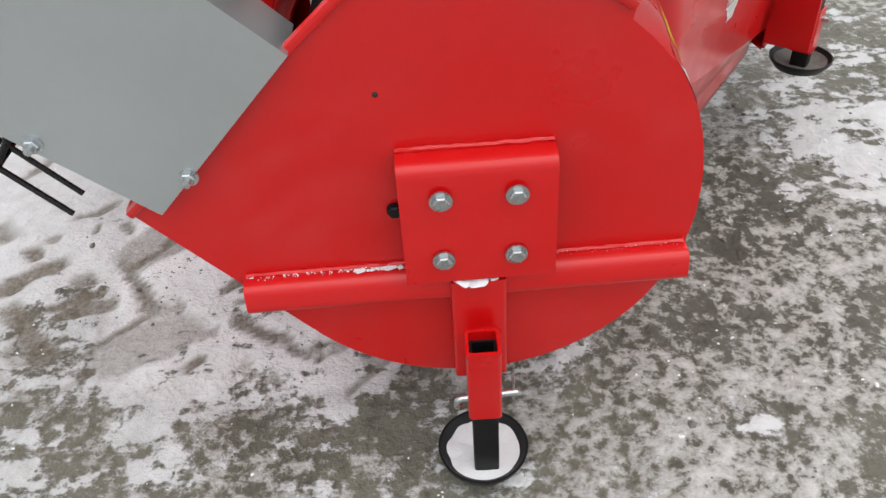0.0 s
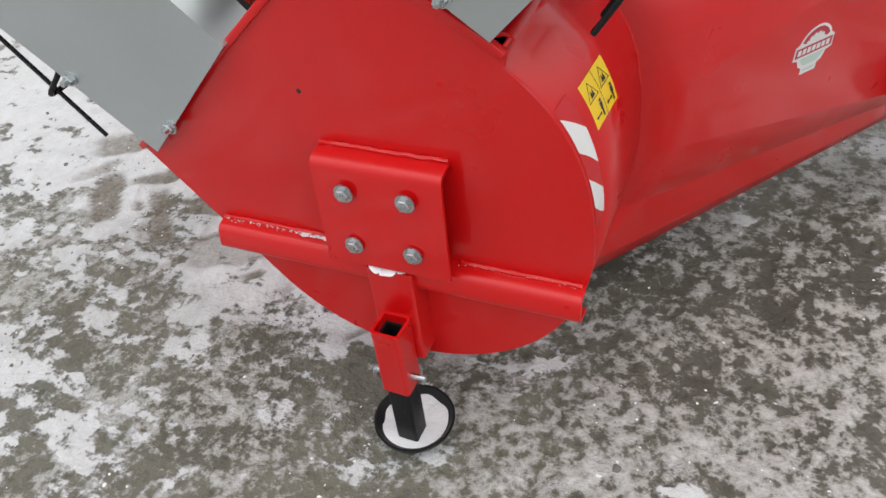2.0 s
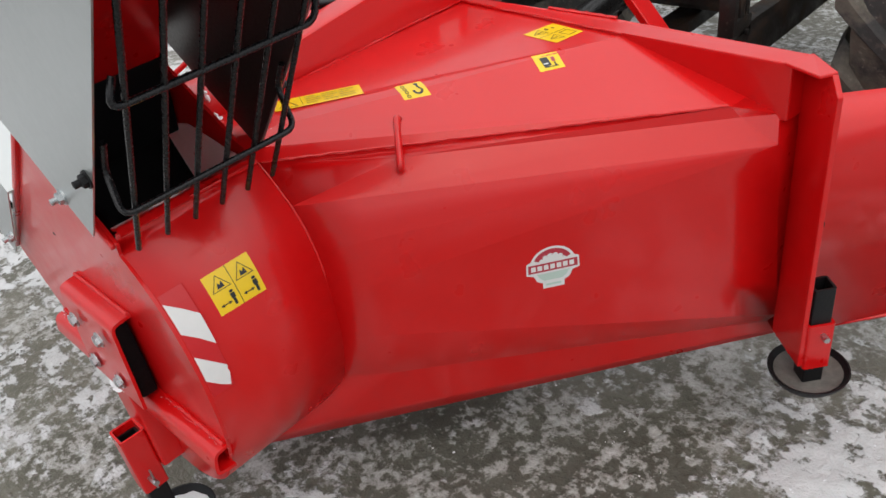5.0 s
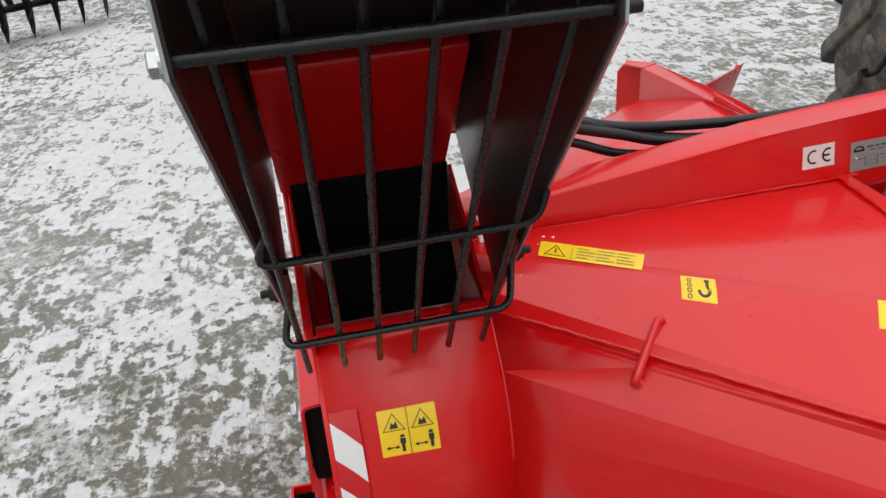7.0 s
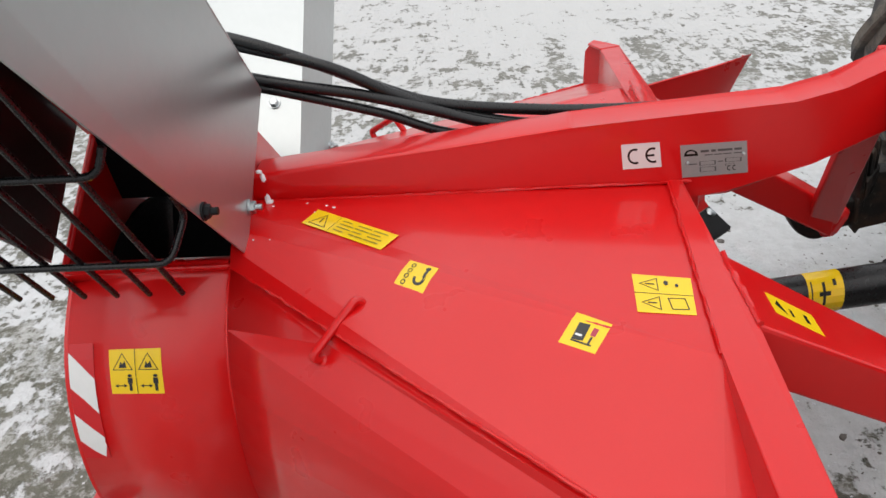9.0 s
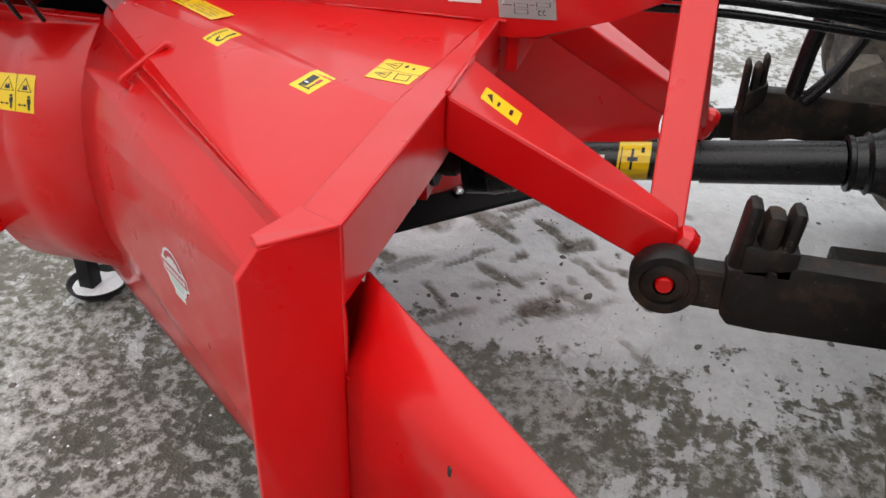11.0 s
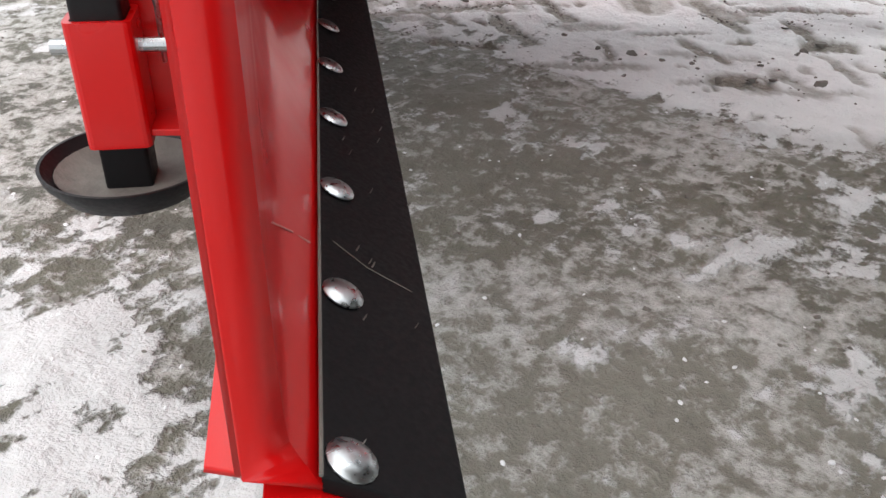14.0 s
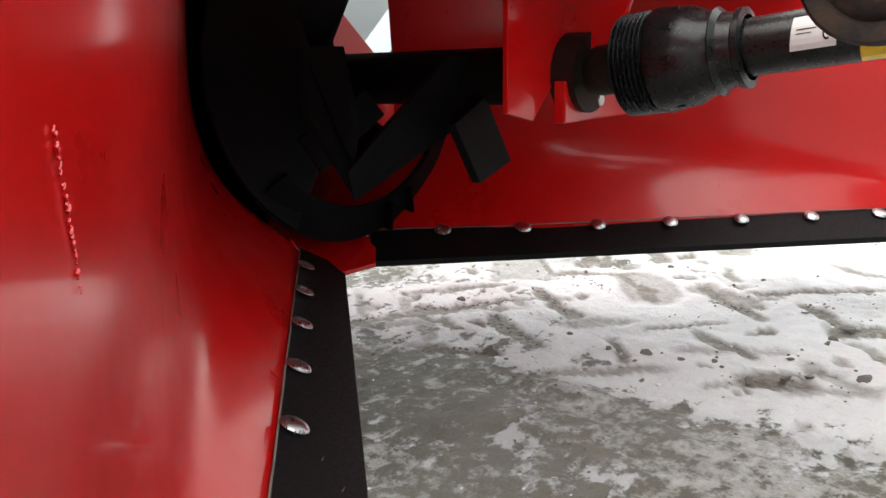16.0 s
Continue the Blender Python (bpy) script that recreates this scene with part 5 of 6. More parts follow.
for side in (1, -1):
    link = empty_part("lower_link", tractor, "worn black iron lower link arm")
    part("link_eye", flip(lathe([(0.016, -0.02), (0.047, -0.022), (0.050, -0.016), (0.050, 0.016), (0.047, 0.022), (0.036, 0.022), (0.034, 0.016), (0.028, 0.02), (0.016, 0.02)], along((0.452, 1.353, 0.594), (0.5, 1.353, 0.594)), 32), side, XA), IRON, link, "round rusty ball end", True)
    part("link_bar", flip(bar((0.452, 1.375, 0.597), (0.452, 1.47, 0.597), 0.038, 0.066, 0.008), side, XA), IRON, link)
    part("link_bar", flip(prism([(0.432, 1.430, 0.640), (0.432, 1.52, 0.658), (0.432, 2.10, 0.655), (0.432, 2.10, 0.555), (0.432, 1.522, 0.554), (0.432, 1.511, 0.545), (0.432, 1.447, 0.548), (0.432, 1.434, 0.564)], (0.046, 0, 0), 0.005), side, XA), IRON, link, "", True)
    for y, h, w in ((1.440, 0.740, 0.022), (1.470, 0.728, 0.028), (1.496, 0.738, 0.021)):
        part("latch_lug", flip(box((0.046, w, h - 0.62), pose(0.453, y + 0.006, (h + 0.62) / 2, -4, 0, 0), 0.0115), side, XA), IRON, link, "rusty latch lug", True)
    part("latch_block", flip(box((0.050, 0.075, 0.05), pose(0.453, 1.482, 0.655), 0.008), side, XA), IRON, link, "", True)
    part("latch_bolt", flip(rod([(0.425, 1.488, 0.64), (0.487, 1.488, 0.64)], 0.008, 8), side, XA), IRON, link)
    rodg = empty_part("lift_rod", tractor)
    part("rod_lower", flip(rod([(0.455, 1.86, 0.62), (0.40, 1.98, 0.92)], 0.020, 12), side, XA), IRON, rodg, "", True)
    part("rod_upper", flip(rod([(0.40, 1.98, 0.90), (0.36, 2.06, 1.18)], 0.030, 12), side, XA), IRON, rodg, "", True)
    part("lift_arm", flip(bar((0.36, 2.06, 1.18), (0.28, 2.40, 1.12), 0.05, 0.09, 0.012), side, XA), IRON, tractor)
    part("check_chain", flip(rod([(0.42, 1.75, 0.57), (0.26, 2.05, 0.60)], 0.012, 8), side, XA), IRON, tractor, "", True)

part("stay_rod", rod([(-0.43, 1.63, 0.585), (-0.43, 1.64, 0.70), (-0.42, 1.66, 0.86), (-0.38, 1.78, 1.16)], 0.019, 12), PLASTIC, tractor, "black stay rod", True)
for dx in (0.0, 0.022):
    part("brake_hose", rod(rounded_path([(-0.43 + dx, 1.655, 0.585), (-0.43 + dx, 1.70, 0.64), (-0.42, 1.775, 0.80 + dx), (-0.36, 1.95, 1.02)], 0.05), 0.012, 10), PLASTIC, tractor, "black rubber hose", True)
part("hook_rod", rod([(-0.60, 1.535, 0.775), (-0.60, 1.545, 0.752), (-0.60, 1.575, 0.758), (-0.58, 1.62, 0.86), (-0.5, 1.8, 1.1)], 0.009, 8, 0.01), IRON, tractor, "", True)

# ---- disc harrow far off ----
harrow = empty("disc_harrow", "black disc harrow with notched discs standing on the snow", "harrow")
h0, h1 = Vector((-5.55, -2.62, 0)), Vector((-6.45, -1.40, 0))
hd = (h1 - h0).normalized()
bm = bmesh.new()
n = 48
outer = []
for i in range(n):
    r = 0.27 if i % 4 < 2 else 0.235
    outer.append((r * math.cos(2 * math.pi * i / n), r * math.sin(2 * math.pi * i / n)))
c = bm.verts.new((0, 0, 0.05))
mid_r = [bm.verts.new((x * 0.6, y * 0.6, 0.03)) for x, y in outer]
out_r = [bm.verts.new((x, y, 0)) for x, y in outer]
for i in range(n):
    j = (i + 1) % n
    bm.faces.new((c, mid_r[i], mid_r[j]))
    bm.faces.new((mid_r[i], out_r[i], out_r[j], mid_r[j]))
bmesh.ops.solidify(bm, geom=bm.faces[:], thickness=0.006)
me = bpy.data.meshes.new("disc")
bm.to_mesh(me)
bm.free()
me.materials.append(BLACK)
for i in range(8):
    ob = new("disc", me)
    ob.parent = harrow
    p = h0.lerp(h1, i / 7)
    ob.matrix_local = Matrix.Translation((p.x, p.y, 0.262)) @ along((0, 0, 0), Vector((hd.x + 0.35, hd.y + 0.35, 0))) @ pose(0, 0, 0, 0, 0, 17 * i)
part("axle", rod([h0 + Vector((0, 0, 0.262)) - hd * 0.1, h1 + Vector((0, 0, 0.262)) + hd * 0.1], 0.03, 10), BLACK, harrow)
part("frame_tube", bar(h0 + Vector((-0.1, -0.1, 0.72)) - hd * 0.1, h1 + Vector((-0.1, -0.1, 0.72)) + hd * 0.1, 0.1, 0.1, 0.006), BLACK, harrow)
for i in (1, 3, 5):
    p = h0.lerp(h1, (i + 0.5) / 7)
    part("tine_arm", bar(p + Vector((-0.1, -0.1, 0.7)), p + Vector((0, 0, 0.27)), 0.05, 0.03, 0.004), BLACK, harrow)

# ---- small stones and clods ----
rs = random.Random(7)
def clod(bm, x, y, r, flat=0.55):
    res = bmesh.ops.create_icosphere(bm, subdivisions=1, radius=r, matrix=pose(x, y, r * 0.1 + ground_z(x, y), rs.uniform(-20, 20), rs.uniform(-20, 20), rs.uniform(0, 360)) @ Matrix.Diagonal((1, rs.uniform(0.6, 1), flat * rs.uniform(0.8, 1.2), 1)))
    for v in res["verts"]:
        v.co += Vector((rs.uniform(-1, 1), rs.uniform(-1, 1), rs.uniform(-1, 1))) * r * 0.2
bm = bmesh.new()
for i in range(260):
    x, y = rs.uniform(-5.5, 2.2), rs.uniform(-3.5, 3.2)
    if i < 60:
        x, y = rs.uniform(-1.6, 1.4), rs.uniform(-0.6, 2.0)
    r = rs.uniform(0.004, 0.011) if rs.random() < 0.9 else rs.uniform(0.012, 0.022)
    clod(bm, x, y, r)
for x, y, r in ((-0.25, 0.899, 0.014), (-0.139, 0.94, 0.009), (-0.255, 0.964, 0.008), (-0.295, 1.011, 0.008), (-0.387, 1.118, 0.012), (-0.495, 1.156, 0.01), (-0.62, 1.164, 0.02), (-0.355, 1.245, 0.016), (-0.274, 1.139, 0.014), (-0.234, 1.091, 0.011), (-0.31, 1.17, 0.010), (-0.674, 1.07, 0.01)):
    clod(bm, x, y, r, 0.25)
for a, c in (((-0.105, 0.313), (-0.223, 0.307)), ((-0.223, 0.358), (-0.401, 0.504)), ((-0.516, 0.494), (-0.376, 0.672)), ((-0.28, 0.532), (-0.173, 0.711)), ((-0.041, 0.466), (-0.115, 0.455)), ((-0.073, 0.54), (-0.111, 0.674)), ((-0.74, 1.06), (-0.731, 1.119)), ((-0.657, 0.864), (-0.618, 0.988)), ((-0.655, 0.565), (-0.597, 0.655))):
    a, c = Vector(a), Vector(c)
    n = int((c - a).length / 0.007)
    for i in range(n):
        p = a.lerp(c, i / n) + Vector((rs.uniform(-1, 1), rs.uniform(-1, 1))) * 0.009
        clod(bm, p.x, p.y, rs.uniform(0.0015, 0.0042), 0.4)
tagged(finish("stones", bm, STONE), "small dark stones and frozen clods on the yard", "stones", kind="stuff")

# crumbs of snow, ice and mud trodden over the yard
def crumbs_over(name, count, size, mat, label, want, seed):
    rr = random.Random(seed)
    g = (1 + 5 ** 0.5) / 2
    unit = [Vector(p).normalized() for p in ((-1, g, 0), (1, g, 0), (-1, -g, 0), (1, -g, 0), (0, -1, g), (0, 1, g), (0, -1, -g), (0, 1, -g), (g, 0, -1), (g, 0, 1), (-g, 0, -1), (-g, 0, 1))]
    tri = ((0, 11, 5), (0, 5, 1), (0, 1, 7), (0, 7, 10), (0, 10, 11), (1, 5, 9), (5, 11, 4), (11, 10, 2), (10, 7, 6), (7, 1, 8), (3, 9, 4), (3, 4, 2), (3, 2, 6), (3, 6, 8), (3, 8, 9), (4, 9, 5), (2, 4, 11), (6, 2, 10), (8, 6, 7), (9, 8, 1))
    vs, fs = [], []
    while len(vs) < 12 * count:
        x, y = rr.uniform(-1.5, 1.8), rr.uniform(-0.5, 2.1)
        if noise.noise((x * 4.5, y * 4.5, 2.0 + want)) < 0.05 + rr.uniform(-0.15, 0.15):
            continue
        r = size * rr.uniform(0.45, 1.0) * (1.8 if rr.random() < 0.06 else 1)
        m_ = pose(x, y, ground_z(x, y) + r * 0.08, 0, 0, rr.uniform(0, 360)) @ Matrix.Diagonal((r, r * rr.uniform(0.5, 0.9), r * rr.uniform(0.35, 0.6), 1))
        k0 = len(vs)
        vs += [tuple(m_ @ (p * rr.uniform(0.75, 1.2))) for p in unit]
        fs += [(a + k0, c + k0, e + k0) for a, c, e in tri]
    me_ = bpy.data.meshes.new(name)
    me_.from_pydata(vs, [], fs)
    me_.materials.append(mat)
    return tagged(new(name, me_), label, name.replace("_", " "), kind="stuff")


crumbs_over("snow_crumbs", 500, 0.0042, SNOW, "small white crumbs of trodden snow on the yard", 0.0, 5)
crumbs_over("mud_crumbs", 1300, 0.0042, STONE, "small dark crumbs of frozen mud on the yard", 5.0, 9)

# ---- stickers and plates on the machine ----
def surface_tree(ob):
    return BVHTree.FromPolygons([v.co for v in ob.data.vertices], [p.vertices for p in ob.data.polygons])


trees = {name: surface_tree(bpy.data.objects[name]) for name in ("deck", "deck.001", "side_wall", "hitch_arm")}


def patch(name, corners, mat, parent, lift=0.0015, label="", shapes=(), grid=4, place=None, seat=None):
    """A thin sticker over the four corners (top left, top right, bottom right, bottom left); shapes: (material, outline) in its own 0 to 1 square, v down."""
    tl, tr, br, bl = [Vector(c) for c in corners]
    rise, bends = 0.0003, place is not None
    nrm = (tr - tl).cross(bl - tl).normalized() * -1
    if place is None:
        def place(u_, v_, up):
            p = tl.lerp(tr, u_).lerp(bl.lerp(br, u_), v_)
            if seat:
                p = trees[seat].find_nearest(p)[0]
            return p + nrm * up
    def skin(out, up):
        bm = bmesh.new()
        bm.faces.new([bm.verts.new((a, c, 0)) for a, c in out])
        if bends:
            for axis, cuts in ((0, 6), (1, 14)):
                for k in range(1, cuts):
                    at = [0.0, 0.0, 0.0]
                    at[axis] = k / cuts
                    bmesh.ops.bisect_plane(bm, geom=bm.verts[:] + bm.edges[:] + bm.faces[:], plane_co=at, plane_no=(1 - axis, axis, 0))
        for v in bm.verts:
            v.co = place(v.co.x, v.co.y, up)
        return bm
    vs, fs = [], []
    for j in range(grid + 1):
        for i in range(grid + 1):
            vs.append(tuple(place(i / grid, j / grid, lift)))
    for j in range(grid):
        for i in range(grid):
            a = j * (grid + 1) + i
            fs.append((a, a + 1, a + grid + 2, a + grid + 1))
    ob = part(name, sheet(vs, fs, 0.0004), mat, parent, label)
    for k, (mt, out) in enumerate(shapes):
        part("print", skin(out, lift + rise + 0.00003 * k), mt, ob)
    return ob


def rect(x0, y0, x1, y1):
    return [(x0, y0), (x1, y0), (x1, y1), (x0, y1)]


def frame_lines(pts, w):
    """Thin outlines round a polygon."""
    c = (sum(p[0] for p in pts) / len(pts), sum(p[1] for p in pts) / len(pts))
    ins = [(p[0] + (c[0] - p[0]) * w, p[1] + (c[1] - p[1]) * w) for p in pts]
    n = len(pts)
    return [[pts[i], pts[(i + 1) % n], ins[(i + 1) % n], ins[i]] for i in range(n)]


def disc(cx, cy, rx, ry, n=20):
    return [(cx + rx * math.cos(2 * math.pi * i / n), cy + ry * math.sin(2 * math.pi * i / n)) for i in range(n)]


def arc_band(cx, cy, rx, ry, w, d0, d1, n=10):
    o = [(cx + rx * math.cos(radians(d0 + (d1 - d0) * i / n)), cy + ry * math.sin(radians(d0 + (d1 - d0) * i / n))) for i in range(n + 1)]
    q = [(cx + (rx - w) * math.cos(radians(d0 + (d1 - d0) * i / n)), cy + (ry - w * ry / rx) * math.sin(radians(d0 + (d1 - d0) * i / n))) for i in range(n + 1)]
    return o + q[::-1]


def on_drum(d0, d1, y0, y1):
    def place(u_, v_, up):
        d, y = d0 + (d1 - d0) * v_, y0 + (y1 - y0) * u_
        p = Vector(volute(d, y))
        return p + Vector((math.cos(radians(d)), -0.1, math.sin(radians(d)))) * (up + 0.0005)
    return place


def pictogram(x0, x1):
    """A warning triangle over bars, between x0 and x1 of a sticker."""
    w = x1 - x0
    X = lambda a: x0 + a * w
    tri = [(X(0.5), 0.08), (X(0.92), 0.46), (X(0.08), 0.46)]
    out = [(INK, o) for o in frame_lines(tri, 0.13)]
    out += [(INK, [(X(0.34), 0.41), (X(0.42), 0.27), (X(0.50), 0.33), (X(0.60), 0.25), (X(0.66), 0.41)])]
    out += [(INK, rect(X(0.66), 0.63, X(0.86), 0.76)), (INK, rect(X(0.70), 0.76, X(0.82), 0.93)), (INK, disc(X(0.76), 0.585, 0.09 * w, 0.035, 10))]
    out += [(INK, rect(X(0.20), 0.80, X(0.56), 0.825)), (INK, [(X(0.12), 0.812), (X(0.26), 0.77), (X(0.26), 0.855)]), (INK, [(X(0.64), 0.812), (X(0.50), 0.77), (X(0.50), 0.855)])]
    return out


dummy = [(0, 0, 0), (1, 0, 0), (1, 0, -1), (0, 0, -1)]
patch("warning_sticker", dummy, YELLOW, blower, 0.0006, "yellow warning sticker with two black triangles", pictogram(0.02, 0.49) + pictogram(0.51, 0.98) + [(INK, rect(0.494, 0.0, 0.506, 1.0))], 6, on_drum(36.2, 24.6, 0.125, 0.209))
patch("reflective_tape", dummy, TAPE, blower, 0.0006, "red and white slanted reflective tape", [(WHITE, [(0.0, 0.07), (0.5, 0.17), (1.0, 0.28), (1.0, 0.57), (0.5, 0.45), (0.0, 0.35)]), (WHITE, [(0.0, 0.57), (0.5, 0.68), (1.0, 0.79), (0.96, 0.83), (0.99, 0.87), (0.90, 0.93), (0.84, 0.985), (0.5, 0.93), (0.0, 0.82)])], 8, on_drum(38.0, 4.5, 0.058, 0.099))
patch("warning_sticker", [(0.0933, 0.4336, 0.8258), (0.1855, 0.5685, 0.8258), (0.2262, 0.5454, 0.827), (0.1359, 0.4138, 0.828)], YELLOW, blower, 0.0006, "long yellow warning sticker with small print", [(INK, o) for o in frame_lines([(0.16, 0.14), (0.27, 0.86), (0.05, 0.86)], 0.14)] + [(INK, rect(0.155, 0.38, 0.168, 0.68)), (INK, rect(0.32, 0.04, 0.324, 0.96))] + [(FADED, rect(0.37 + 0.19 * j, 0.17 + 0.2 * i, 0.37 + 0.19 * j + (0.17 if (i + j) % 3 else 0.12), 0.225 + 0.2 * i)) for i in range(4) for j in range(3)], seat="deck")
patch("hook_sticker", [(0.2575, 0.5905, 0.828), (0.2823, 0.6318, 0.828), (0.333, 0.6097, 0.8195), (0.3092, 0.568, 0.8195)], YELLOW, blower, 0.0006, "yellow sticker with a black lifting hook and chain", [(INK, arc_band(0.66, 0.58, 0.19, 0.22, 0.085, -60, 190)), (INK, rect(0.70, 0.16, 0.79, 0.42)), (INK, disc(0.74, 0.16, 0.08, 0.07, 12))] + [(INK, o) for i in range(4) for o in (arc_band(0.24, 0.17 + 0.21 * i, 0.075, 0.085, 0.03, 0, 358, 12),)], seat="deck")
patch("lamp_sticker", [(0.3953, 0.8077, 0.8255), (0.423, 0.8474, 0.8250), (0.4641, 0.8207, 0.8125), (0.4393, 0.7798, 0.8130)], YELLOW, blower, 0.0006, "yellow sticker with a black square symbol", [(INK, [(0.22, 0.28), (0.52, 0.25), (0.55, 0.76), (0.25, 0.8)]), (INK, rect(0.25, 0.8, 0.80, 0.85)), (LOGORED, rect(0.64, 0.30, 0.78, 0.55)), (INK, rect(0.68, 0.58, 0.74, 0.80)), (WHITE, rect(0.28, 0.60, 0.46, 0.66))], seat="deck")
patch("warning_sticker", [(0.311, 0.890, 0.8235), (0.326, 0.964, 0.8235), (0.409, 0.952, 0.8235), (0.398, 0.882, 0.8235)], YELLOW, blower, 0.0006, "yellow double warning sticker with black triangles", [(INK, rect(0.0, 0.495, 1.0, 0.51))] + [(INK, o) for v in (0.0, 0.5) for o in frame_lines([(0.09, v + 0.25), (0.42, v + 0.07), (0.42, v + 0.43)], 0.15)] + [(INK, rect(0.20, v + 0.235, 0.36, v + 0.265)) for v in (0.0, 0.5)] + [(INK, o) for o in frame_lines([(0.55, 0.60), (0.85, 0.58), (0.9, 0.88), (0.6, 0.9)], 0.12)] + [(INK, disc(0.56, 0.2, 0.04, 0.07, 10)), (INK, disc(0.74, 0.25, 0.03, 0.05, 10))], seat="deck")
patch("warning_sticker", [(-0.246, 0.923, 0.8235), (-0.244, 0.981, 0.8235), (-0.205, 0.973, 0.8235), (-0.207, 0.916, 0.8235)], YELLOW, blower, 0.0006, "yellow warning sticker", [(INK, rect(0.0, 0.495, 1.0, 0.51))], seat="deck.001")
# round emblem on the side wall: plain shapes in its colours
lc, lx = Vector((0.5627, 0.6237, 0.529)), Vector((0.598, 0.802, 0.0))
ln = Vector((0.797, -0.600, -0.068)).normalized()
lx = (lx - ln * lx.dot(ln)).normalized()
lz = lx.cross(ln) * -1
lz = lz if lz.z > 0 else -lz
def emblem_place(u_, v_, up):
    return trees["side_wall"].find_nearest(lc + lx * (u_ - 0.5) * 0.1 + lz * (0.5 - v_) * 0.1)[0] + ln * (up + 0.0006)
def emblem(out, mat, parent, up, name="print"):
    bm = bmesh.new()
    bm.faces.new([bm.verts.new(emblem_place(a, c, up)) for a, c in out])
    return part(name, bm, mat, parent)
bm = bmesh.new()
outer = []
for d in range(200, 341, 10):
    outer.append((0.5 + 0.42 * math.cos(radians(d)), 0.46 + 0.42 * math.sin(radians(d))))
outer += [(0.98, 0.36), (0.99, 0.62), (0.86, 0.66), (0.80, 0.80), (0.70, 0.86), (0.70, 0.99), (0.30, 0.99), (0.30, 0.86), (0.20, 0.80), (0.14, 0.66), (0.01, 0.62), (0.02, 0.36)]
base = emblem(outer, WHITE, blower, 0.0, "emblem")
base["label"] = "round white emblem sticker with a red band"
emblem(arc_band(0.5, 0.46, 0.37, 0.37, 0.14, 205, 335, 14), LOGORED, base, 0.0003)
for d in range(212, 334, 24):
    emblem(disc(0.5 + 0.23 * math.cos(radians(d)), 0.46 + 0.23 * math.sin(radians(d)), 0.05, 0.05, 8), WHITE, base, 0.0005)
emblem([(0.05, 0.395), (0.95, 0.395), (0.955, 0.585), (0.045, 0.585)], LOGORED, base, 0.0005)
for i in range(7):
    x = 0.10 + 0.117 * i
    emblem(rect(x, 0.435, x + 0.085, 0.545), WHITE, base, 0.0007)
emblem([(0.20, 0.63), (0.80, 0.63), (0.74, 0.74), (0.66, 0.80), (0.34, 0.80), (0.26, 0.74)], PALE, base, 0.0003)
emblem(rect(0.36, 0.88, 0.64, 0.93), PALE, base, 0.0003)
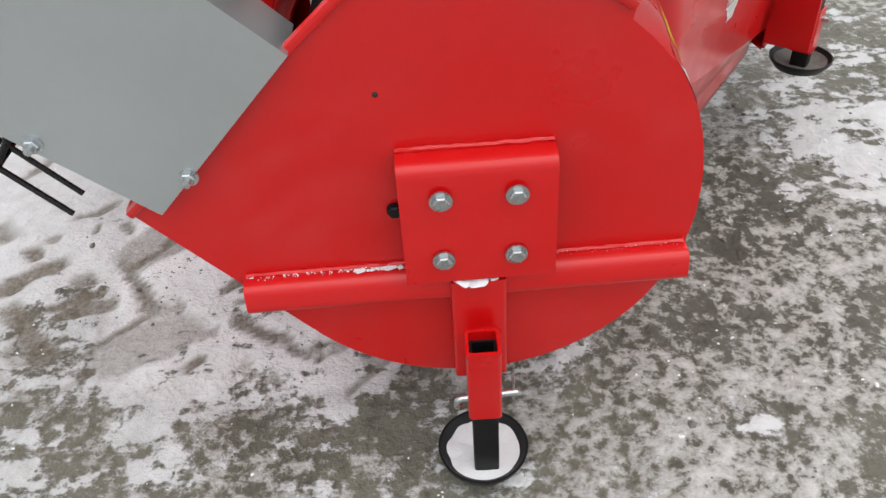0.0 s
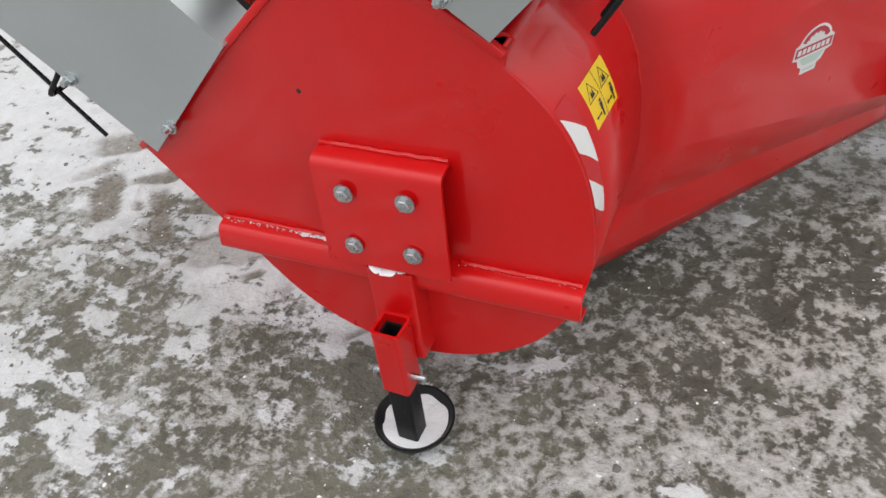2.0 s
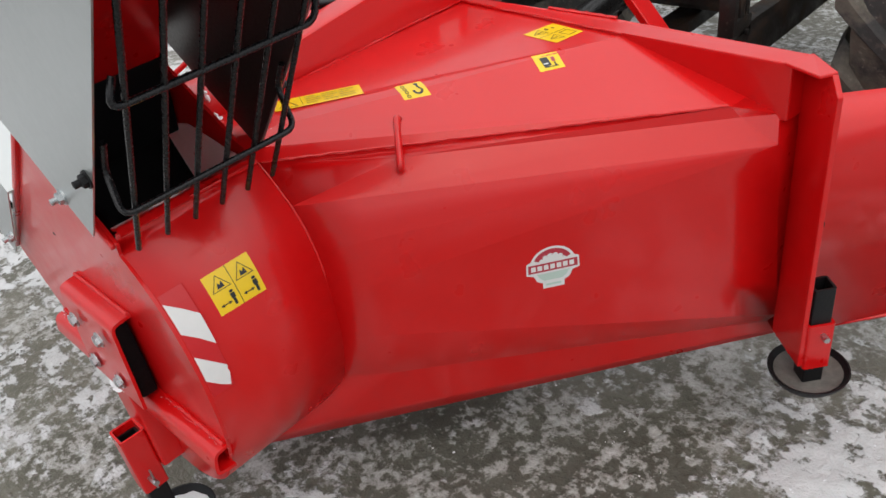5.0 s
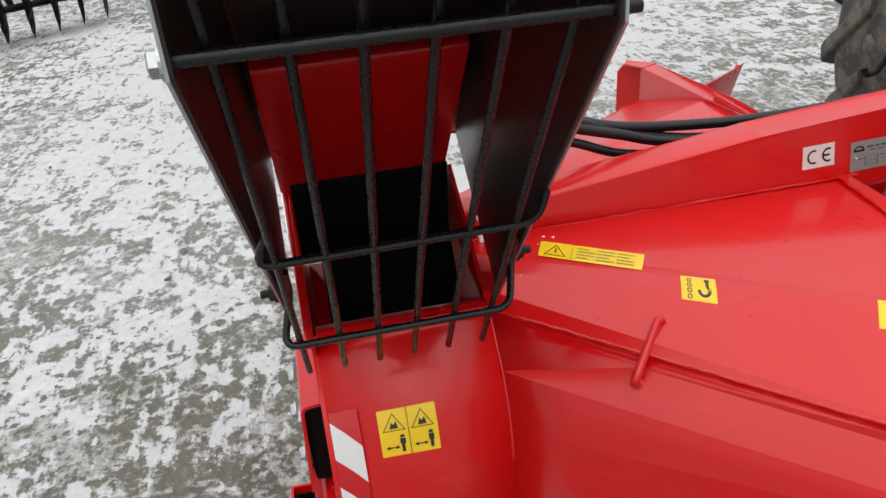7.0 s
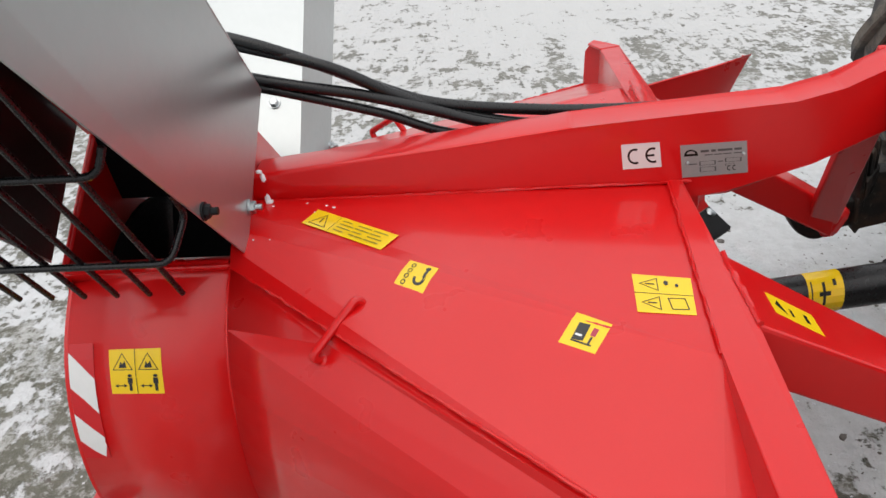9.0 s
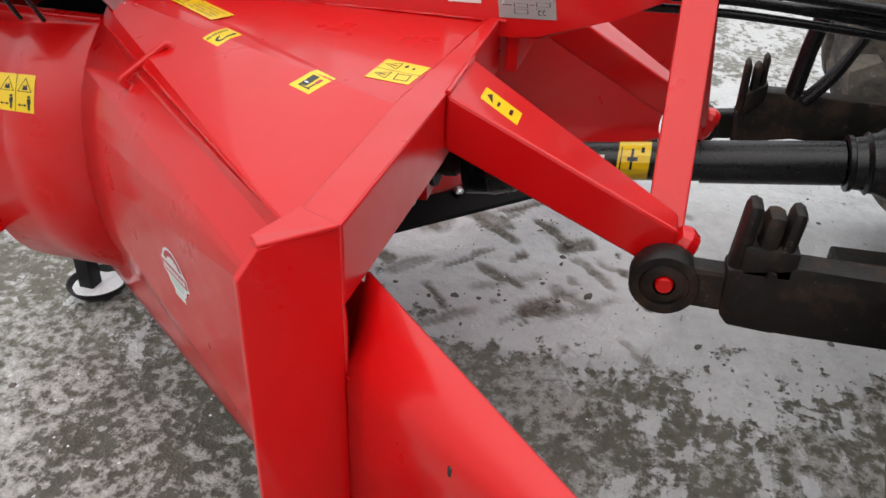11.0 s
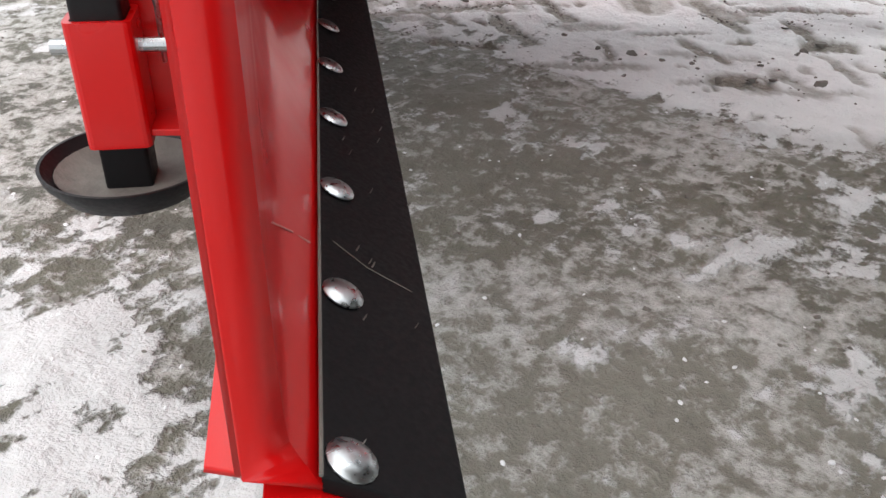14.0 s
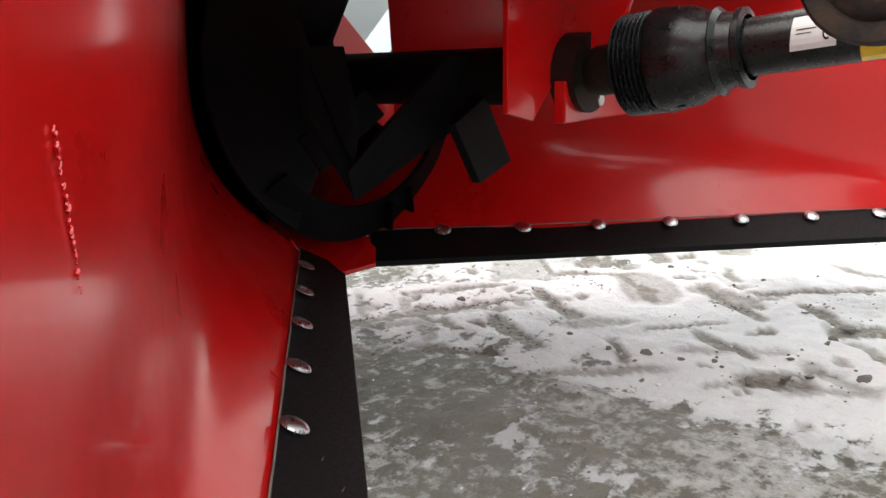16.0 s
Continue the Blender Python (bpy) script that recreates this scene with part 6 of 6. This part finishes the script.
# marks on the beam: the conformity mark and the maker's metal tag
patch("ce_mark", [(0.0452, 0.9159, 0.8944), (0.0452, 0.9759, 0.8962), (0.0452, 0.9822, 0.8533), (0.0452, 0.9213, 0.8514)], WHITE, blower, 0.0015, "white sticker with the letters CE", [(INK, arc_band(0.34, 0.5, 0.20, 0.32, 0.055, 65, 295, 12)), (INK, arc_band(0.80, 0.5, 0.20, 0.32, 0.055, 65, 295, 12)), (INK, rect(0.62, 0.455, 0.84, 0.545))])
tag = patch("maker_tag", [(0.0452, 1.0081, 0.8887), (0.0452, 1.1107, 0.8917), (0.0452, 1.1194, 0.8367), (0.0452, 1.0166, 0.8322)], TAG, blower, 0.0015, "grey metal maker's tag with small bars of print", [(INK, arc_band(0.155, 0.30, 0.10, 0.15, 0.03, 180, 360, 10)), (INK, rect(0.05, 0.28, 0.26, 0.35)), *[(ETCHED, rect(x_, 0.19, x_ + w_, 0.26)) for x_, w_ in ((0.30, 0.13), (0.46, 0.07), (0.56, 0.22), (0.81, 0.11))], *[(ETCHED, rect(x_, 0.33, x_ + 0.12, 0.36)) for x_ in (0.36, 0.50, 0.64, 0.80)], *[(ETCHED, o) for b_ in ((0.27, 0.53, 0.52, 0.66), (0.27, 0.71, 0.52, 0.86), (0.66, 0.48, 0.91, 0.61), (0.66, 0.66, 0.80, 0.72)) for o in frame_lines(rect(*b_), 0.16)], (ETCHED, rect(0.08, 0.58, 0.24, 0.61)), (ETCHED, rect(0.55, 0.55, 0.63, 0.58)), (INK, arc_band(0.72, 0.80, 0.035, 0.08, 0.012, 65, 295)), (INK, arc_band(0.80, 0.80, 0.035, 0.08, 0.012, 65, 295))])
for y, z in ((1.022, 0.858), (1.108, 0.870)):
    part("rivet", dome_bolt((0.047, y, z), (1, 0, 0), 0.003), ZINC, tag)
# sticker on the hitch arm, labels on the drive shaft guard
patch("warning_sticker", [(0.391, 1.056, 0.8115), (0.344, 1.056, 0.8115), (0.360, 1.115, 0.7830), (0.406, 1.115, 0.7830)], YELLOW, blower, 0.0006, "small yellow warning sticker on the hitch arm", [(INK, rect(0.25, 0.40, 0.6, 0.46)), (INK, rect(0.3, 0.72, 0.7, 0.80)), (INK, [(0.2, 0.3), (0.8, 0.2), (0.5, 0.1)])], seat="hitch_arm")
def on_tube(y0, y1, d0, d1, r):
    def place(u_, v_, up):
        t = ((y0 + (y1 - y0) * u_) - q0.y) / (q1.y - q0.y)
        p = q0.lerp(q1, t)
        a = radians(d0 + (d1 - d0) * v_)
        return p + Vector((math.cos(a), 0, math.sin(a))) * (r + up)
    return place
patch("shaft_label", dummy, YELLOW, pto, 0.001, "yellow label wrapped round the shaft guard", [(INK, rect(0.40, 0.28, 0.48, 0.62)), (INK, rect(0.30, 0.42, 0.62, 0.48)), (INK, rect(0.70, 0.25, 0.80, 0.35)), (INK, rect(0.08, 0.25, 0.12, 0.65))], 10, on_tube(1.262, 1.322, 115, -75, 0.037))
patch("shaft_label", dummy, WHITE, pto, 0.001, "white paper label on the shaft guard", [(INK, rect(0.12, 0.40, 0.55, 0.44)), (INK, rect(0.12, 0.52, 0.45, 0.55)), (INK, arc_band(0.8, 0.6, 0.1, 0.2, 0.03, 60, 300))], 6, on_tube(1.186, 1.237, 42, -22, 0.037))
